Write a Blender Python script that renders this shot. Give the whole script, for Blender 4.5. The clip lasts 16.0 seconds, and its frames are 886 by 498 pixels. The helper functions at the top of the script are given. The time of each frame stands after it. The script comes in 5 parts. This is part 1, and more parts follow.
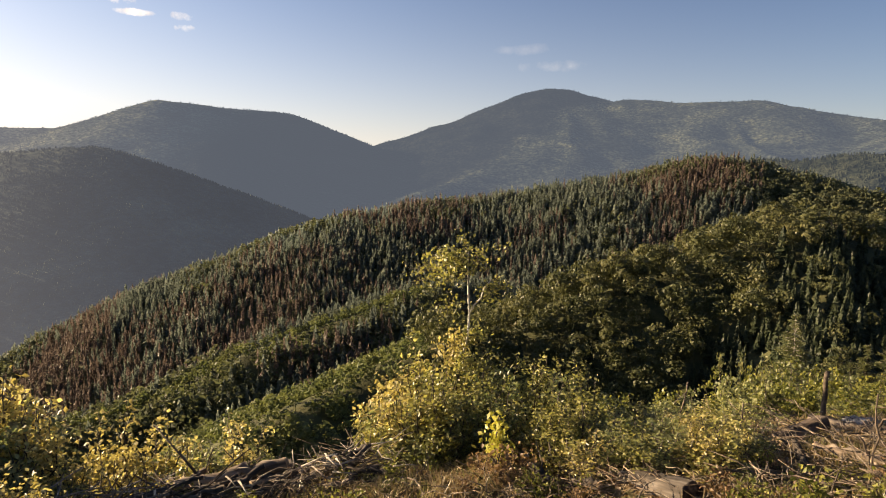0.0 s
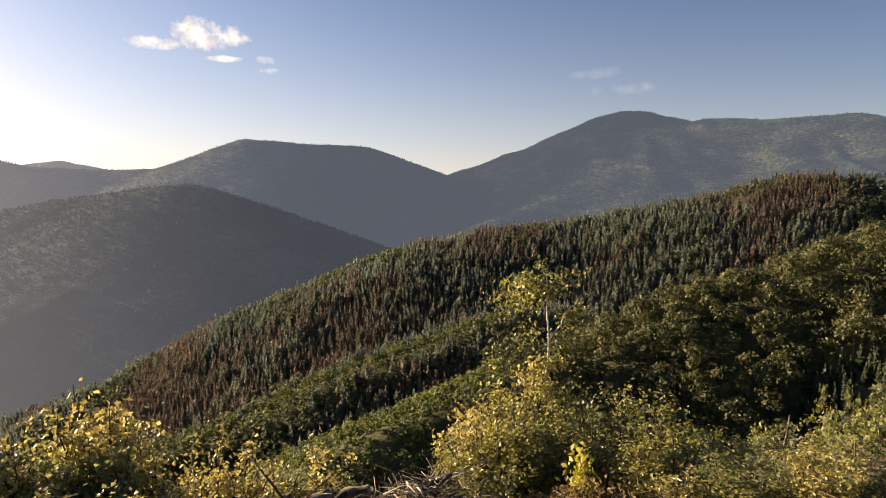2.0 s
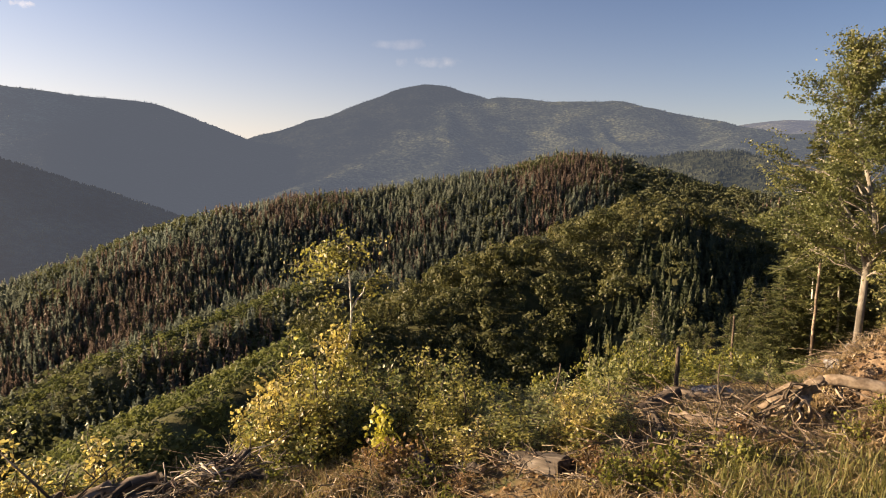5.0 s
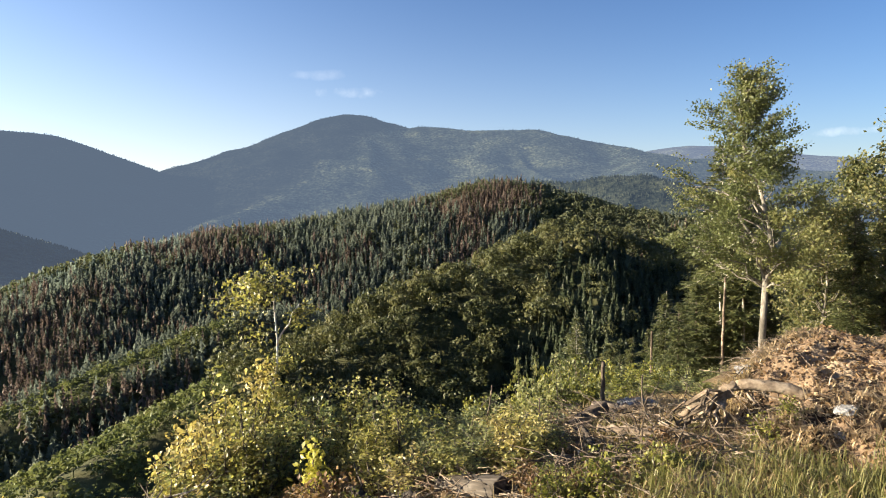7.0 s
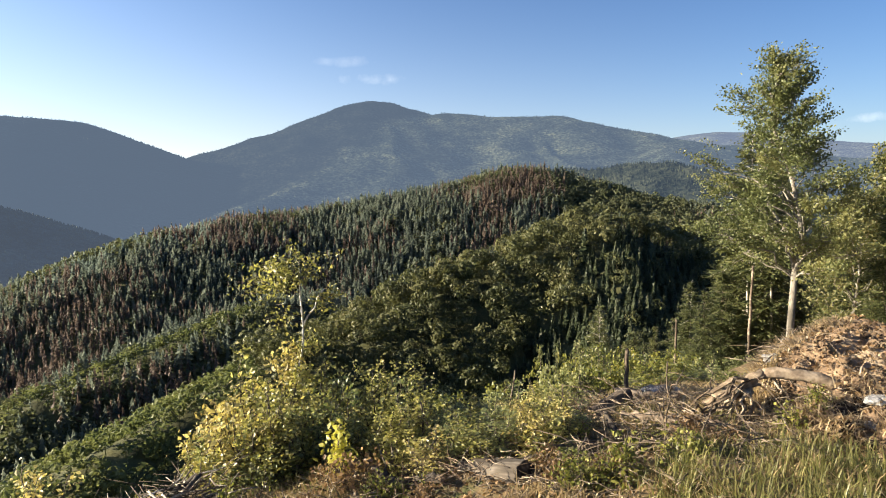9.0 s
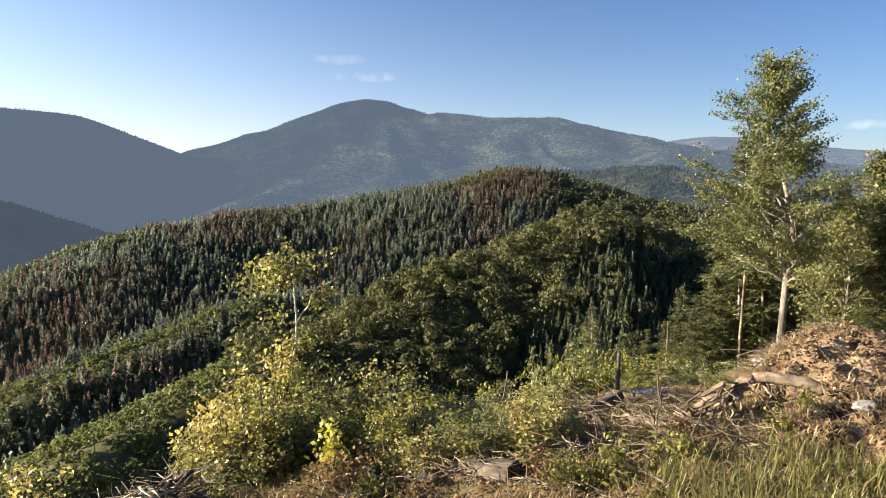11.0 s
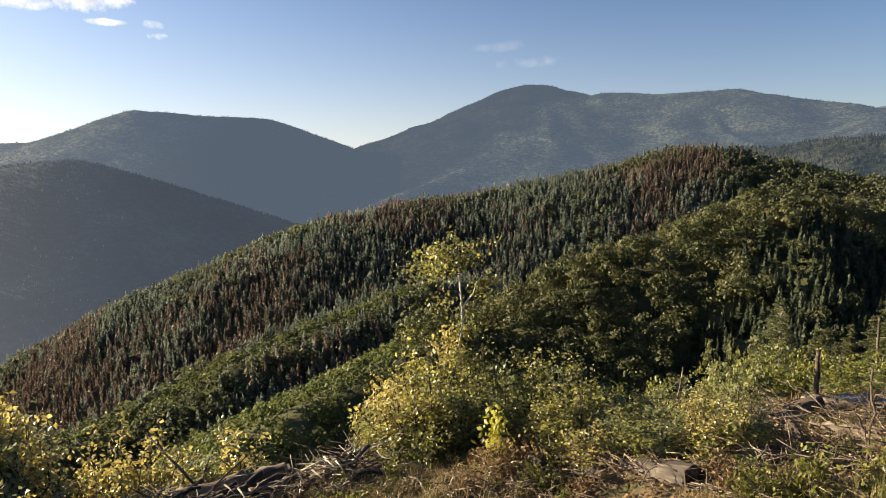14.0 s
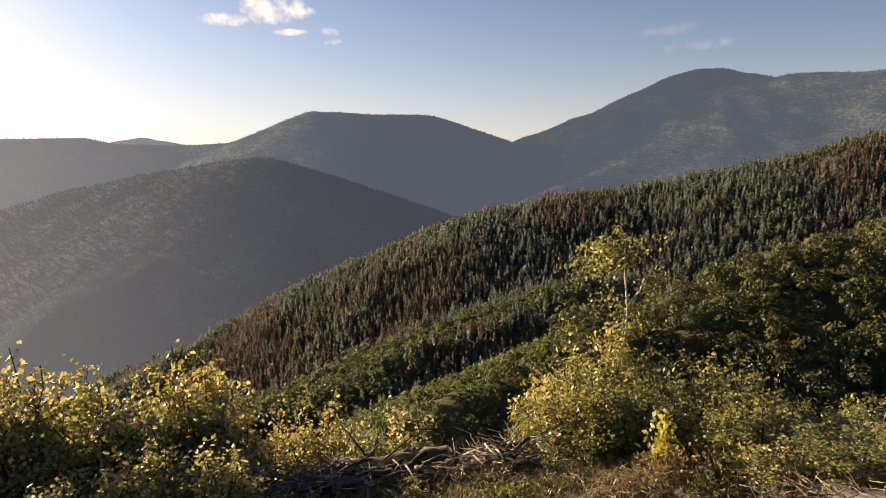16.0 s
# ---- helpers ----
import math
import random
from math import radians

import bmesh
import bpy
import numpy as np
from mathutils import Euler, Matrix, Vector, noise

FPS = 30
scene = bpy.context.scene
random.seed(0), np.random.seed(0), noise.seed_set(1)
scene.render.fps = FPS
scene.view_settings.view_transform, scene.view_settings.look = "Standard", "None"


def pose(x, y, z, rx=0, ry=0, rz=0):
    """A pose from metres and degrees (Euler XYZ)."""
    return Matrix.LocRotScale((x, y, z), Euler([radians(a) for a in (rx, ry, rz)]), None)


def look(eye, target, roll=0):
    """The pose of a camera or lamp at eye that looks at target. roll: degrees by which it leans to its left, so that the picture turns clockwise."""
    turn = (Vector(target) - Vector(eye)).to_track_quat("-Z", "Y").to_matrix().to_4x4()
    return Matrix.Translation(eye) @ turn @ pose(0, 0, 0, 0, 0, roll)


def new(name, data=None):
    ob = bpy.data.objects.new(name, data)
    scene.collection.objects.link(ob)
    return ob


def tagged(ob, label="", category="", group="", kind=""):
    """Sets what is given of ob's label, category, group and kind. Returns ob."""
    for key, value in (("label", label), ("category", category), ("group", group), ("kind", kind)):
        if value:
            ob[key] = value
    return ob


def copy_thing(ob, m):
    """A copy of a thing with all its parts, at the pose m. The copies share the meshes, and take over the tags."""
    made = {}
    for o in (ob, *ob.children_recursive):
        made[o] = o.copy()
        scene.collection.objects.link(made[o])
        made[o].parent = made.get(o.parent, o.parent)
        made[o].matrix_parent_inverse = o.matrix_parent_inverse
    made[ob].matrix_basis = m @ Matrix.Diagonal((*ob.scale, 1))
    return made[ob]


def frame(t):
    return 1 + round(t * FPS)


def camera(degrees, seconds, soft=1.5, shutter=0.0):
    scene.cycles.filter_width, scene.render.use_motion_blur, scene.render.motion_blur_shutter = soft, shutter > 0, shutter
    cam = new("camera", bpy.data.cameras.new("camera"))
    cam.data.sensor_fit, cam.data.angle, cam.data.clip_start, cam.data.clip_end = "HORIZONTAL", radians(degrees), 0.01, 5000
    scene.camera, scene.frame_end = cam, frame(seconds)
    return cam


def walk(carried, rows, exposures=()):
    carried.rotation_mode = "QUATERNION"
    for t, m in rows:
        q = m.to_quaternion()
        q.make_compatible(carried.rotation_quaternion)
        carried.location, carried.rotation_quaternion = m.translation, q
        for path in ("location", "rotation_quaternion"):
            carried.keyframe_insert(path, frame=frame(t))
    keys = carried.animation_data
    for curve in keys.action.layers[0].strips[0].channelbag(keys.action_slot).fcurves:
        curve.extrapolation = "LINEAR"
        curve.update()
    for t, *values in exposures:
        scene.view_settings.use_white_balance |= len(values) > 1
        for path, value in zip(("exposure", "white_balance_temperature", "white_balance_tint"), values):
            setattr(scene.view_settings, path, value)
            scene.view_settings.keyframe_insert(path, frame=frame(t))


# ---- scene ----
cam = camera(73.2, 16.0, soft=1.0)
PATH = [
    (0.0, pose(0.040, 0.003, 0.025, 83.00, 0.00, 0.00)),
    (0.5, pose(0.027, 0.003, 0.019, 84.00, -0.14, 0.08)),
    (1.0, pose(0.026, 0.003, 0.019, 84.48, 0.62, -0.45)),
    (1.5, pose(0.024, 0.003, 0.019, 84.86, 1.12, 1.29)),
    (2.0, pose(0.009, 0.004, 0.019, 85.74, 1.61, 7.03)),
    (2.5, pose(-0.006, 0.004, 0.019, 85.39, 1.61, 12.71)),
    (3.0, pose(-0.013, 0.004, 0.018, 84.90, 2.04, 16.86)),
    (3.5, pose(0.003, 0.004, 0.016, 85.27, 1.21, 10.71)),
    (4.0, pose(0.008, 0.003, 0.016, 84.15, 0.56, 1.91)),
    (4.5, pose(0.032, 0.002, 0.014, 83.70, 0.61, -5.38)),
    (5.0, pose(0.050, 0.002, 0.014, 82.51, -0.10, -11.38)),
    (7.5, pose(0.029, -0.003, -0.018, 85.45, 1.23, -18.76)),
    (8.0, pose(0.029, -0.005, -0.021, 85.06, 1.19, -18.07)),
    (8.5, pose(0.020, -0.008, -0.031, 84.02, 1.30, -16.58)),
    (11.0, pose(-0.005, -0.027, -0.020, 83.89, 0.05, -16.97)),
    (11.5, pose(0.010, -0.022, -0.025, 83.13, 0.21, -16.57)),
    (12.0, pose(0.008, -0.028, -0.018, 83.83, 0.74, -16.93)),
    (12.5, pose(0.007, -0.021, -0.021, 83.48, 1.34, -14.64)),
    (13.0, pose(0.009, 0.012, -0.010, 83.30, 1.70, -7.82)),
    (13.5, pose(-0.003, 0.023, -0.013, 83.41, 2.27, -3.36)),
    (14.0, pose(-0.017, 0.029, -0.009, 82.92, 2.23, -1.69)),
    (14.5, pose(-0.035, 0.019, -0.003, 83.23, 2.72, 0.52)),
    (15.0, pose(-0.072, 0.013, -0.002, 82.73, 3.03, 6.68)),
    (15.5, pose(-0.085, 0.003, -0.008, 82.96, 3.22, 10.79)),
    (16.0, pose(-0.099, -0.004, -0.007, 82.94, 2.76, 13.21)),
]
walk(cam, PATH, exposures=[(0.0, 1.58, 7900, 15), (2.0, 1.45, 7900, 16), (3.0, 1.28, 7900, 17), (3.5, 1.18, 7900, 17), (4.0, 1.25, 7900, 17), (4.5, 1.32, 8000, 18), (5.0, 1.58, 8100, 19), (7.3, 1.95, 6300, 7), (12.3, 1.95, 6600, 8), (13.5, 1.7, 6700, 8), (14.5, 1.5, 7200, 11), (16.0, 1.4, 7800, 15)])

# ---- sky and sun ----
SUN_BEARING, SUN_HEIGHT = 72.0, 17.0          # degrees to the left of +y, degrees up


def heading(bearing, height):
    b, h = radians(bearing), radians(height)
    return Vector((-math.sin(b) * math.cos(h), math.cos(b) * math.cos(h), math.sin(h)))


class Nodes:
    """A small helper to write node trees in few lines."""

    def __init__(self, tree):
        self.tree = tree
        tree.nodes.clear()

    def add(self, kind, ins=(), operation="", clamp=False):
        n = self.tree.nodes.new(kind)
        if operation:
            n.operation = operation
        if clamp:
            n.use_clamp = True
        for key, v in dict(ins).items():
            sock = n.inputs[key]
            if isinstance(v, bpy.types.NodeSocket):
                self.tree.links.new(v, sock)
            else:
                sock.default_value = v
        return n

    def math(self, op, a, b=0.0, c=0.0, clamp=False):
        return self.add("ShaderNodeMath", {0: a, 1: b, 2: c}, op, clamp).outputs[0]

    def vmath(self, op, a, b=(0, 0, 0)):
        n = self.add("ShaderNodeVectorMath", {0: a, 1: b}, op)
        return n.outputs["Value"] if op == "DOT_PRODUCT" else n.outputs[0]

    def noise(self, vec, scale, detail=3.0, rough=0.55):
        return self.add("ShaderNodeTexNoise", {"Vector": vec, "Scale": scale, "Detail": detail, "Roughness": rough}).outputs[0]

    def ramp(self, fac, *stops):
        n = self.add("ShaderNodeValToRGB", {"Fac": fac})
        el = n.color_ramp.elements
        while len(el) < len(stops):
            el.new(0.5)
        for e, (p, c) in zip(el, stops):
            e.position, e.color = p, (*c, 1) if len(c) == 3 else c
        return n.outputs[0]

    def mix(self, fac, a, b, kind="MIX"):
        n = self.add("ShaderNodeMix")
        n.data_type, n.blend_type = "RGBA", kind
        for sock, v in ((n.inputs[0], fac), (n.inputs[6], a), (n.inputs[7], b)):
            if isinstance(v, bpy.types.NodeSocket):
                self.tree.links.new(v, sock)
            else:
                sock.default_value = (*v, 1) if isinstance(v, tuple) and len(v) == 3 else v
        return n.outputs[2]


world = bpy.data.worlds.new("evening_sky")
scene.world = world
world.use_nodes = True
w = Nodes(world.node_tree)
sky = w.add("ShaderNodeTexSky")
sky.sky_type, sky.sun_disc, sky.sun_elevation, sky.sun_rotation = "NISHITA", False, radians(SUN_HEIGHT), radians(-SUN_BEARING)
sky.altitude, sky.air_density, sky.dust_density, sky.ozone_density = 700, 1.0, 1.5, 2.0
ray = w.add("ShaderNodeTexCoord").outputs["Generated"]
puff = w.noise(ray, 26.0, 6.0, 0.62)
# small fair-weather clouds: bearing, height, half width, half height in degrees, density
CLOUDS = [(27.6, 15.1, 3.1, 1.25, 1.0), (32.2, 14.2, 2.4, 0.55, 0.85), (23.0, 13.2, 1.0, 0.45, 0.7), (22.9, 12.3, 1.2, 0.4, 0.9),
          (26.6, 13.2, 1.5, 0.25, 0.7), (-10.6, 9.9, 3.0, 0.55, 0.12), (-52.4, 4.6, 2.4, 0.4, 0.16), (-7.6, 11.4, 2.6, 0.5, 0.08), (48.0, 15.5, 1.2, 0.3, 0.6)]
cloud = None
for b, h, half_w, half_h, dens in CLOUDS:
    d = heading(b, h)
    side = Vector((d.y, -d.x, 0)).normalized()
    up = side.cross(d)
    u = w.math("DIVIDE", w.vmath("DOT_PRODUCT", ray, tuple(side)), math.sin(radians(half_w)))
    v = w.math("DIVIDE", w.math("SUBTRACT", w.vmath("DOT_PRODUCT", ray, tuple(up)), 0.0), math.sin(radians(half_h)))
    front = w.math("GREATER_THAN", w.vmath("DOT_PRODUCT", ray, tuple(d)), 0.5)
    r2 = w.math("ADD", w.math("MULTIPLY", u, u), w.math("MULTIPLY", v, v))
    m = w.math("SUBTRACT", w.math("ADD", 1.0, w.math("MULTIPLY", w.math("SUBTRACT", puff, 0.5), 5.0)), r2)
    m = w.math("MULTIPLY", w.math("MULTIPLY", w.math("MULTIPLY", m, 0.8, clamp=True), front), dens)
    cloud = m if cloud is None else w.math("MAXIMUM", cloud, m)
shade = w.ramp(w.noise(ray, 60.0, 4.0), (0.35, (5.5, 5.3, 5.2)), (0.65, (9.0, 8.7, 8.2)))
low = w.math("SUBTRACT", 1.0, w.math("ABSOLUTE", w.add("ShaderNodeSeparateXYZ", {0: ray}).outputs[2]))
sunward = w.math("ADD", w.math("MULTIPLY", w.vmath("DOT_PRODUCT", ray, tuple(heading(SUN_BEARING, 0))), 0.5), 0.5)
mist = w.math("MULTIPLY", w.math("POWER", low, 6.5), w.math("MULTIPLY_ADD", w.math("POWER", sunward, 2.0), 0.75, 0.12))          # pale evening mist along the skyline
mist = w.math("ADD", mist, w.math("MULTIPLY", w.math("POWER", low, 20.0), 0.3), clamp=True)
high = w.math("MULTIPLY", w.add("ShaderNodeSeparateXYZ", {0: ray}).outputs[2], 3.2, clamp=True)
clear = w.mix(1.0, sky.outputs[0], w.mix(high, (1.0, 0.98, 1.0), (0.80, 0.87, 1.0)), "MULTIPLY")       # deeper blue higher up
clear = w.mix(1.0, clear, w.mix(sunward, (0.265, 0.43, 0.60), (0.90, 0.91, 0.94)), "MULTIPLY")
tone = w.mix(cloud, w.mix(mist, clear, (5.9, 5.7, 6.0)), shade)
bg = w.add("ShaderNodeBackground", {"Color": tone, "Strength": 0.063})
out = w.add("ShaderNodeOutputWorld", {"Surface": bg.outputs[0]})

sun_data = bpy.data.lights.new("sun", "SUN")
sun_data.energy, sun_data.angle, sun_data.color = 5.0, radians(0.6), (1.0, 0.85, 0.64)
sun = new("sun", sun_data)
sun.matrix_world = look(heading(SUN_BEARING, SUN_HEIGHT) * 60, (0, 0, 0))


# ---- materials ----
def material(name):
    m = bpy.data.materials.new(name)
    m.use_nodes = True
    return m, Nodes(m.node_tree)


def finish(n, shader, disp=None):
    n.add("ShaderNodeOutputMaterial", {"Surface": shader})


def leaf_material(name, dark, mid, light, glow=0.45, patch=0.0, gloss=0.35):
    """Thin leaves: diffuse with light passing through, each leaf or clump of its own tone."""
    m, n = material(name)
    geo = n.add("ShaderNodeNewGeometry")
    rnd = geo.outputs["Random Per Island"]
    obj = n.add("ShaderNodeObjectInfo").outputs["Random"]
    pos = geo.outputs["Position"]
    f = n.math("ADD", n.math("MULTIPLY", rnd, 0.75), n.math("MULTIPLY", obj, 0.25))
    if patch:
        spread = n.math("ADD", n.math("MULTIPLY", n.math("SUBTRACT", n.noise(pos, patch, 4.0), 0.5), 2.2), 0.5)
        f = n.math("ADD", n.math("MULTIPLY", f, 0.35), n.math("MULTIPLY", spread, 0.65))
    col = n.ramp(f, (0.05, dark), (0.5, mid), (0.95, light))
    body = n.add("ShaderNodeBsdfPrincipled", {"Base Color": col, "Roughness": 0.42, "Specular IOR Level": gloss})
    thin = n.add("ShaderNodeBsdfTranslucent", {"Color": n.mix(0.0 if "spruce" in name else 0.5, col, (0.97, 1.0, 0.62), "MULTIPLY")})
    finish(n, n.add("ShaderNodeMixShader", {0: glow, 1: body.outputs[0], 2: thin.outputs[0]}).outputs[0])
    return m


def plain_material(name, scale, stops, rough=0.9, bump=0.0, bump_scale=0.0, stretch=(1, 1, 1), detail=5.0, spec=0.2):
    m, n = material(name)
    co = n.add("ShaderNodeTexCoord").outputs["Object"]
    co = n.add("ShaderNodeMapping", {"Vector": co, "Scale": stretch}).outputs[0]
    obj = n.add("ShaderNodeObjectInfo").outputs["Random"]
    f = n.math("ADD", n.math("MULTIPLY", n.noise(co, scale, detail, 0.6), 0.7), n.math("MULTIPLY", n.noise(co, scale * 7.3, 3.0), 0.3))
    f = n.math("ADD", n.math("MULTIPLY", n.math("SUBTRACT", f, 0.5), 1.9), 0.5)
    f = n.math("ADD", f, n.math("MULTIPLY", n.math("SUBTRACT", obj, 0.5), 0.16))
    ins = {"Base Color": n.ramp(f, *stops), "Roughness": rough, "Specular IOR Level": spec}
    if bump:
        h = n.noise(co, bump_scale or scale * 4, 5.0, 0.65)
        ins["Normal"] = n.add("ShaderNodeBump", {"Height": h, "Strength": 0.8, "Distance": bump}).outputs[0]
    finish(n, n.add("ShaderNodeBsdfPrincipled", ins).outputs[0])
    return m


MAT = {}
MAT["near_ground"] = plain_material("near_ground", 1.3, ((0.28, (0.022, 0.017, 0.010)), (0.45, (0.07, 0.048, 0.026)), (0.6, (0.15, 0.105, 0.055)), (0.78, (0.06, 0.062, 0.022))), bump=0.05, bump_scale=9)
MAT["forest_floor"] = plain_material("forest_floor", 0.05, ((0.3, (0.035, 0.038, 0.018)), (0.55, (0.07, 0.072, 0.03)), (0.75, (0.11, 0.105, 0.045))), bump=0.6, bump_scale=0.4)


def distance_material(name, air, bright, scale=0.004, flank_tones=True, deep=1.0, leafy=False):
    """Far woods, seen as plain distance: forest tones, with haze put in as emission."""
    m, n = material(name)
    co = n.add("ShaderNodeTexCoord").outputs["Object"]
    broad = n.noise(co, scale, 6.0, 0.6)
    fine = n.noise(co, scale * 9, 4.0, 0.7)
    f = n.math("ADD", n.math("MULTIPLY", broad, 0.5), n.math("MULTIPLY", fine, 0.5))
    f = n.math("ADD", n.math("MULTIPLY", n.math("SUBTRACT", f, 0.5), 2.2), 0.5)
    dark = n.ramp(f, (0.30, (0.003, 0.004, 0.004)), (0.55, (0.007, 0.008, 0.007)), (0.85, (0.014, 0.015, 0.011)))      # closed spruce forest; on the summit also its shaded flank
    mixed = n.ramp(f, (0.30, (0.010, 0.013, 0.012)), (0.5, (0.026, 0.030, 0.022)), (0.75, (0.052, 0.055, 0.037)))      # mixed wood with open patches; on the summit also its sunlit flank
    # summit's shaded side painted dark, sunlit side light, parted along the spur
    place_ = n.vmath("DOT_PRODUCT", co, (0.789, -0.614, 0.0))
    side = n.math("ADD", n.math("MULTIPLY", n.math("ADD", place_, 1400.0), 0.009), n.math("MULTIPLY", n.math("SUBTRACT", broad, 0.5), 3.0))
    col = n.mix(n.math("ADD", side, 0.5, clamp=True), dark, mixed) if flank_tones else mixed if leafy else dark
    if flank_tones:      # far mountain beside the saddle: rib tone lightened to stand for sunlight
        sunlit_ribs = n.math("MULTIPLY_ADD", n.vmath("DOT_PRODUCT", co, (-1.0, 0.0, 0.0)), 0.006, -5.4, clamp=True)
        col = n.mix(sunlit_ribs, col, n.mix(1.0, mixed, (1.9, 1.85, 1.9), "MULTIPLY"))
    col = n.mix(1.0, col, (deep, deep * 1.02, deep), "MULTIPLY")
    if flank_tones:      # crowns and gaps of single trees, and stands of different age
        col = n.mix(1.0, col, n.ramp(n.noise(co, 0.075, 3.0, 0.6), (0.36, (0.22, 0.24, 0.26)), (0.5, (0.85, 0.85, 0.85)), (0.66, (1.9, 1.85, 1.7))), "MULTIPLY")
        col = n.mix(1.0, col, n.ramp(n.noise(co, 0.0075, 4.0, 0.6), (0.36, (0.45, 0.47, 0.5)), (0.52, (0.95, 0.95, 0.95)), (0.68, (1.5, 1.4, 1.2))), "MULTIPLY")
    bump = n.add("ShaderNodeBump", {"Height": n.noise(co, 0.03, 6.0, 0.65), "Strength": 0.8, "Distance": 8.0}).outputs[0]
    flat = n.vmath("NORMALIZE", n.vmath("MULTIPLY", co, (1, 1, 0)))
    toward = n.math("MULTIPLY_ADD", n.vmath("DOT_PRODUCT", flat, tuple(heading(SUN_BEARING, 0))), 2.4, -1.35, clamp=True)       # the emitted haze is brighter towards the sun
    haze_glow = n.mix(n.math("POWER", toward, 2.4), air, bright)
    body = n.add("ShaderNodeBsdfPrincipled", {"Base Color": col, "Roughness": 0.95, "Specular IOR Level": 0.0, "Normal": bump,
                                              "Emission Color": haze_glow, "Emission Strength": 1.0})
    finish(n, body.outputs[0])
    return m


# distance haze comes from each material's emission: plain colour, sunward colour
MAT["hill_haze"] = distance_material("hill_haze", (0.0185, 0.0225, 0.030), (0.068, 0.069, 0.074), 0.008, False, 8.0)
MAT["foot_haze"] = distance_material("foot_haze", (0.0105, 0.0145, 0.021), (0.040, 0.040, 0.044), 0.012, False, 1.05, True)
# copse: tone raised to stand for sunlight, same emitted haze as the hill
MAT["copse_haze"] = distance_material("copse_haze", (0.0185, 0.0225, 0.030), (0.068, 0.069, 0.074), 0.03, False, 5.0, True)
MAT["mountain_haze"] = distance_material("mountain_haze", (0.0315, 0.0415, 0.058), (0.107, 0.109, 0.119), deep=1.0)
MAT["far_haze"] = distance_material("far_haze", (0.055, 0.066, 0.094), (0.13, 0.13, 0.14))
MAT["earth"] = plain_material("earth", 1.6, ((0.3, (0.04, 0.027, 0.016)), (0.45, (0.12, 0.08, 0.05)), (0.58, (0.21, 0.145, 0.09)), (0.72, (0.31, 0.235, 0.155))), bump=0.06, bump_scale=11)
MAT["spruce"] = leaf_material("spruce_needles", (0.085, 0.102, 0.082), (0.14, 0.162, 0.125), (0.215, 0.235, 0.18), 0.58, 0.035, 0.0)
# paler, bluer copy of the spruce tone: haze put into the needle colour
MAT["spruce_pale"] = leaf_material("pale_spruce_needles", (0.125, 0.155, 0.128), (0.19, 0.228, 0.185), (0.27, 0.31, 0.25), 0.58, 0.05, 0.0)
MAT["dead_spruce"] = leaf_material("dead_spruce_needles", (0.088, 0.066, 0.052), (0.148, 0.112, 0.087), (0.205, 0.163, 0.13), 0.42, 0.05, 0.05)
MAT["beech"] = leaf_material("beech_crowns", (0.062, 0.074, 0.042), (0.112, 0.122, 0.064), (0.172, 0.165, 0.085), 0.38, 0.09, 0.15)
MAT["beech_near"] = leaf_material("beech_crowns_near", (0.054, 0.064, 0.028), (0.104, 0.107, 0.044), (0.168, 0.150, 0.062), 0.34, 0.075, 0.2)
MAT["young"] = leaf_material("young_wood", (0.075, 0.095, 0.038), (0.138, 0.156, 0.060), (0.205, 0.205, 0.080), 0.4, 0.06, 0.1)
MAT["leaf"] = leaf_material("sapling_leaves", (0.12, 0.125, 0.04), (0.30, 0.285, 0.078), (0.52, 0.46, 0.16), 0.5, 0.0, 0.8)
MAT["leaf_yellow"] = leaf_material("yellow_leaves", (0.20, 0.16, 0.052), (0.43, 0.355, 0.115), (0.64, 0.555, 0.245), 0.5, 0.0, 0.9)
MAT["leaf_lemon"] = leaf_material("lemon_leaves", (0.22, 0.20, 0.03), (0.42, 0.39, 0.06), (0.58, 0.54, 0.13), 0.5, 0.0, 0.6)
MAT["leaf_green"] = leaf_material("green_leaves", (0.085, 0.108, 0.042), (0.20, 0.215, 0.083), (0.37, 0.365, 0.16), 0.52, 0.0, 0.6)
MAT["leaf_olive"] = leaf_material("beech_leaves", (0.07, 0.085, 0.035), (0.15, 0.16, 0.062), (0.26, 0.235, 0.10), 0.48)
MAT["leaf_thicket"] = leaf_material("thicket_leaves", (0.065, 0.082, 0.022), (0.18, 0.185, 0.042), (0.34, 0.315, 0.075), 0.45, 0.0, 0.4)
MAT["leaf_beech"] = leaf_material("bank_beech_leaves", (0.06, 0.08, 0.032), (0.145, 0.16, 0.058), (0.27, 0.25, 0.095), 0.42, 0.35, 0.4)
MAT["needle"] = leaf_material("conifer_needles", (0.04, 0.052, 0.022), (0.09, 0.10, 0.038), (0.155, 0.155, 0.062), 0.3, 0.0, 0.3)
# needle tone darkened to stand for the shaded hollow below the beeches
MAT["fir_shaded"] = leaf_material("dark_fir_needles", (0.018, 0.026, 0.015), (0.034, 0.044, 0.024), (0.062, 0.072, 0.036), 0.25, 0.0, 0.1)
MAT["dry_grass"] = leaf_material("dry_grass", (0.13, 0.092, 0.045), (0.30, 0.215, 0.105), (0.50, 0.39, 0.21), 0.35)
MAT["bank_straw"] = leaf_material("bank_straw", (0.11, 0.08, 0.045), (0.27, 0.195, 0.115), (0.46, 0.36, 0.22), 0.35)
MAT["birch_bark"] = plain_material("birch_bark", 5.0, ((0.25, (0.2, 0.18, 0.15)), (0.5, (0.55, 0.53, 0.48)), (0.7, (0.68, 0.66, 0.61))), bump=0.002)
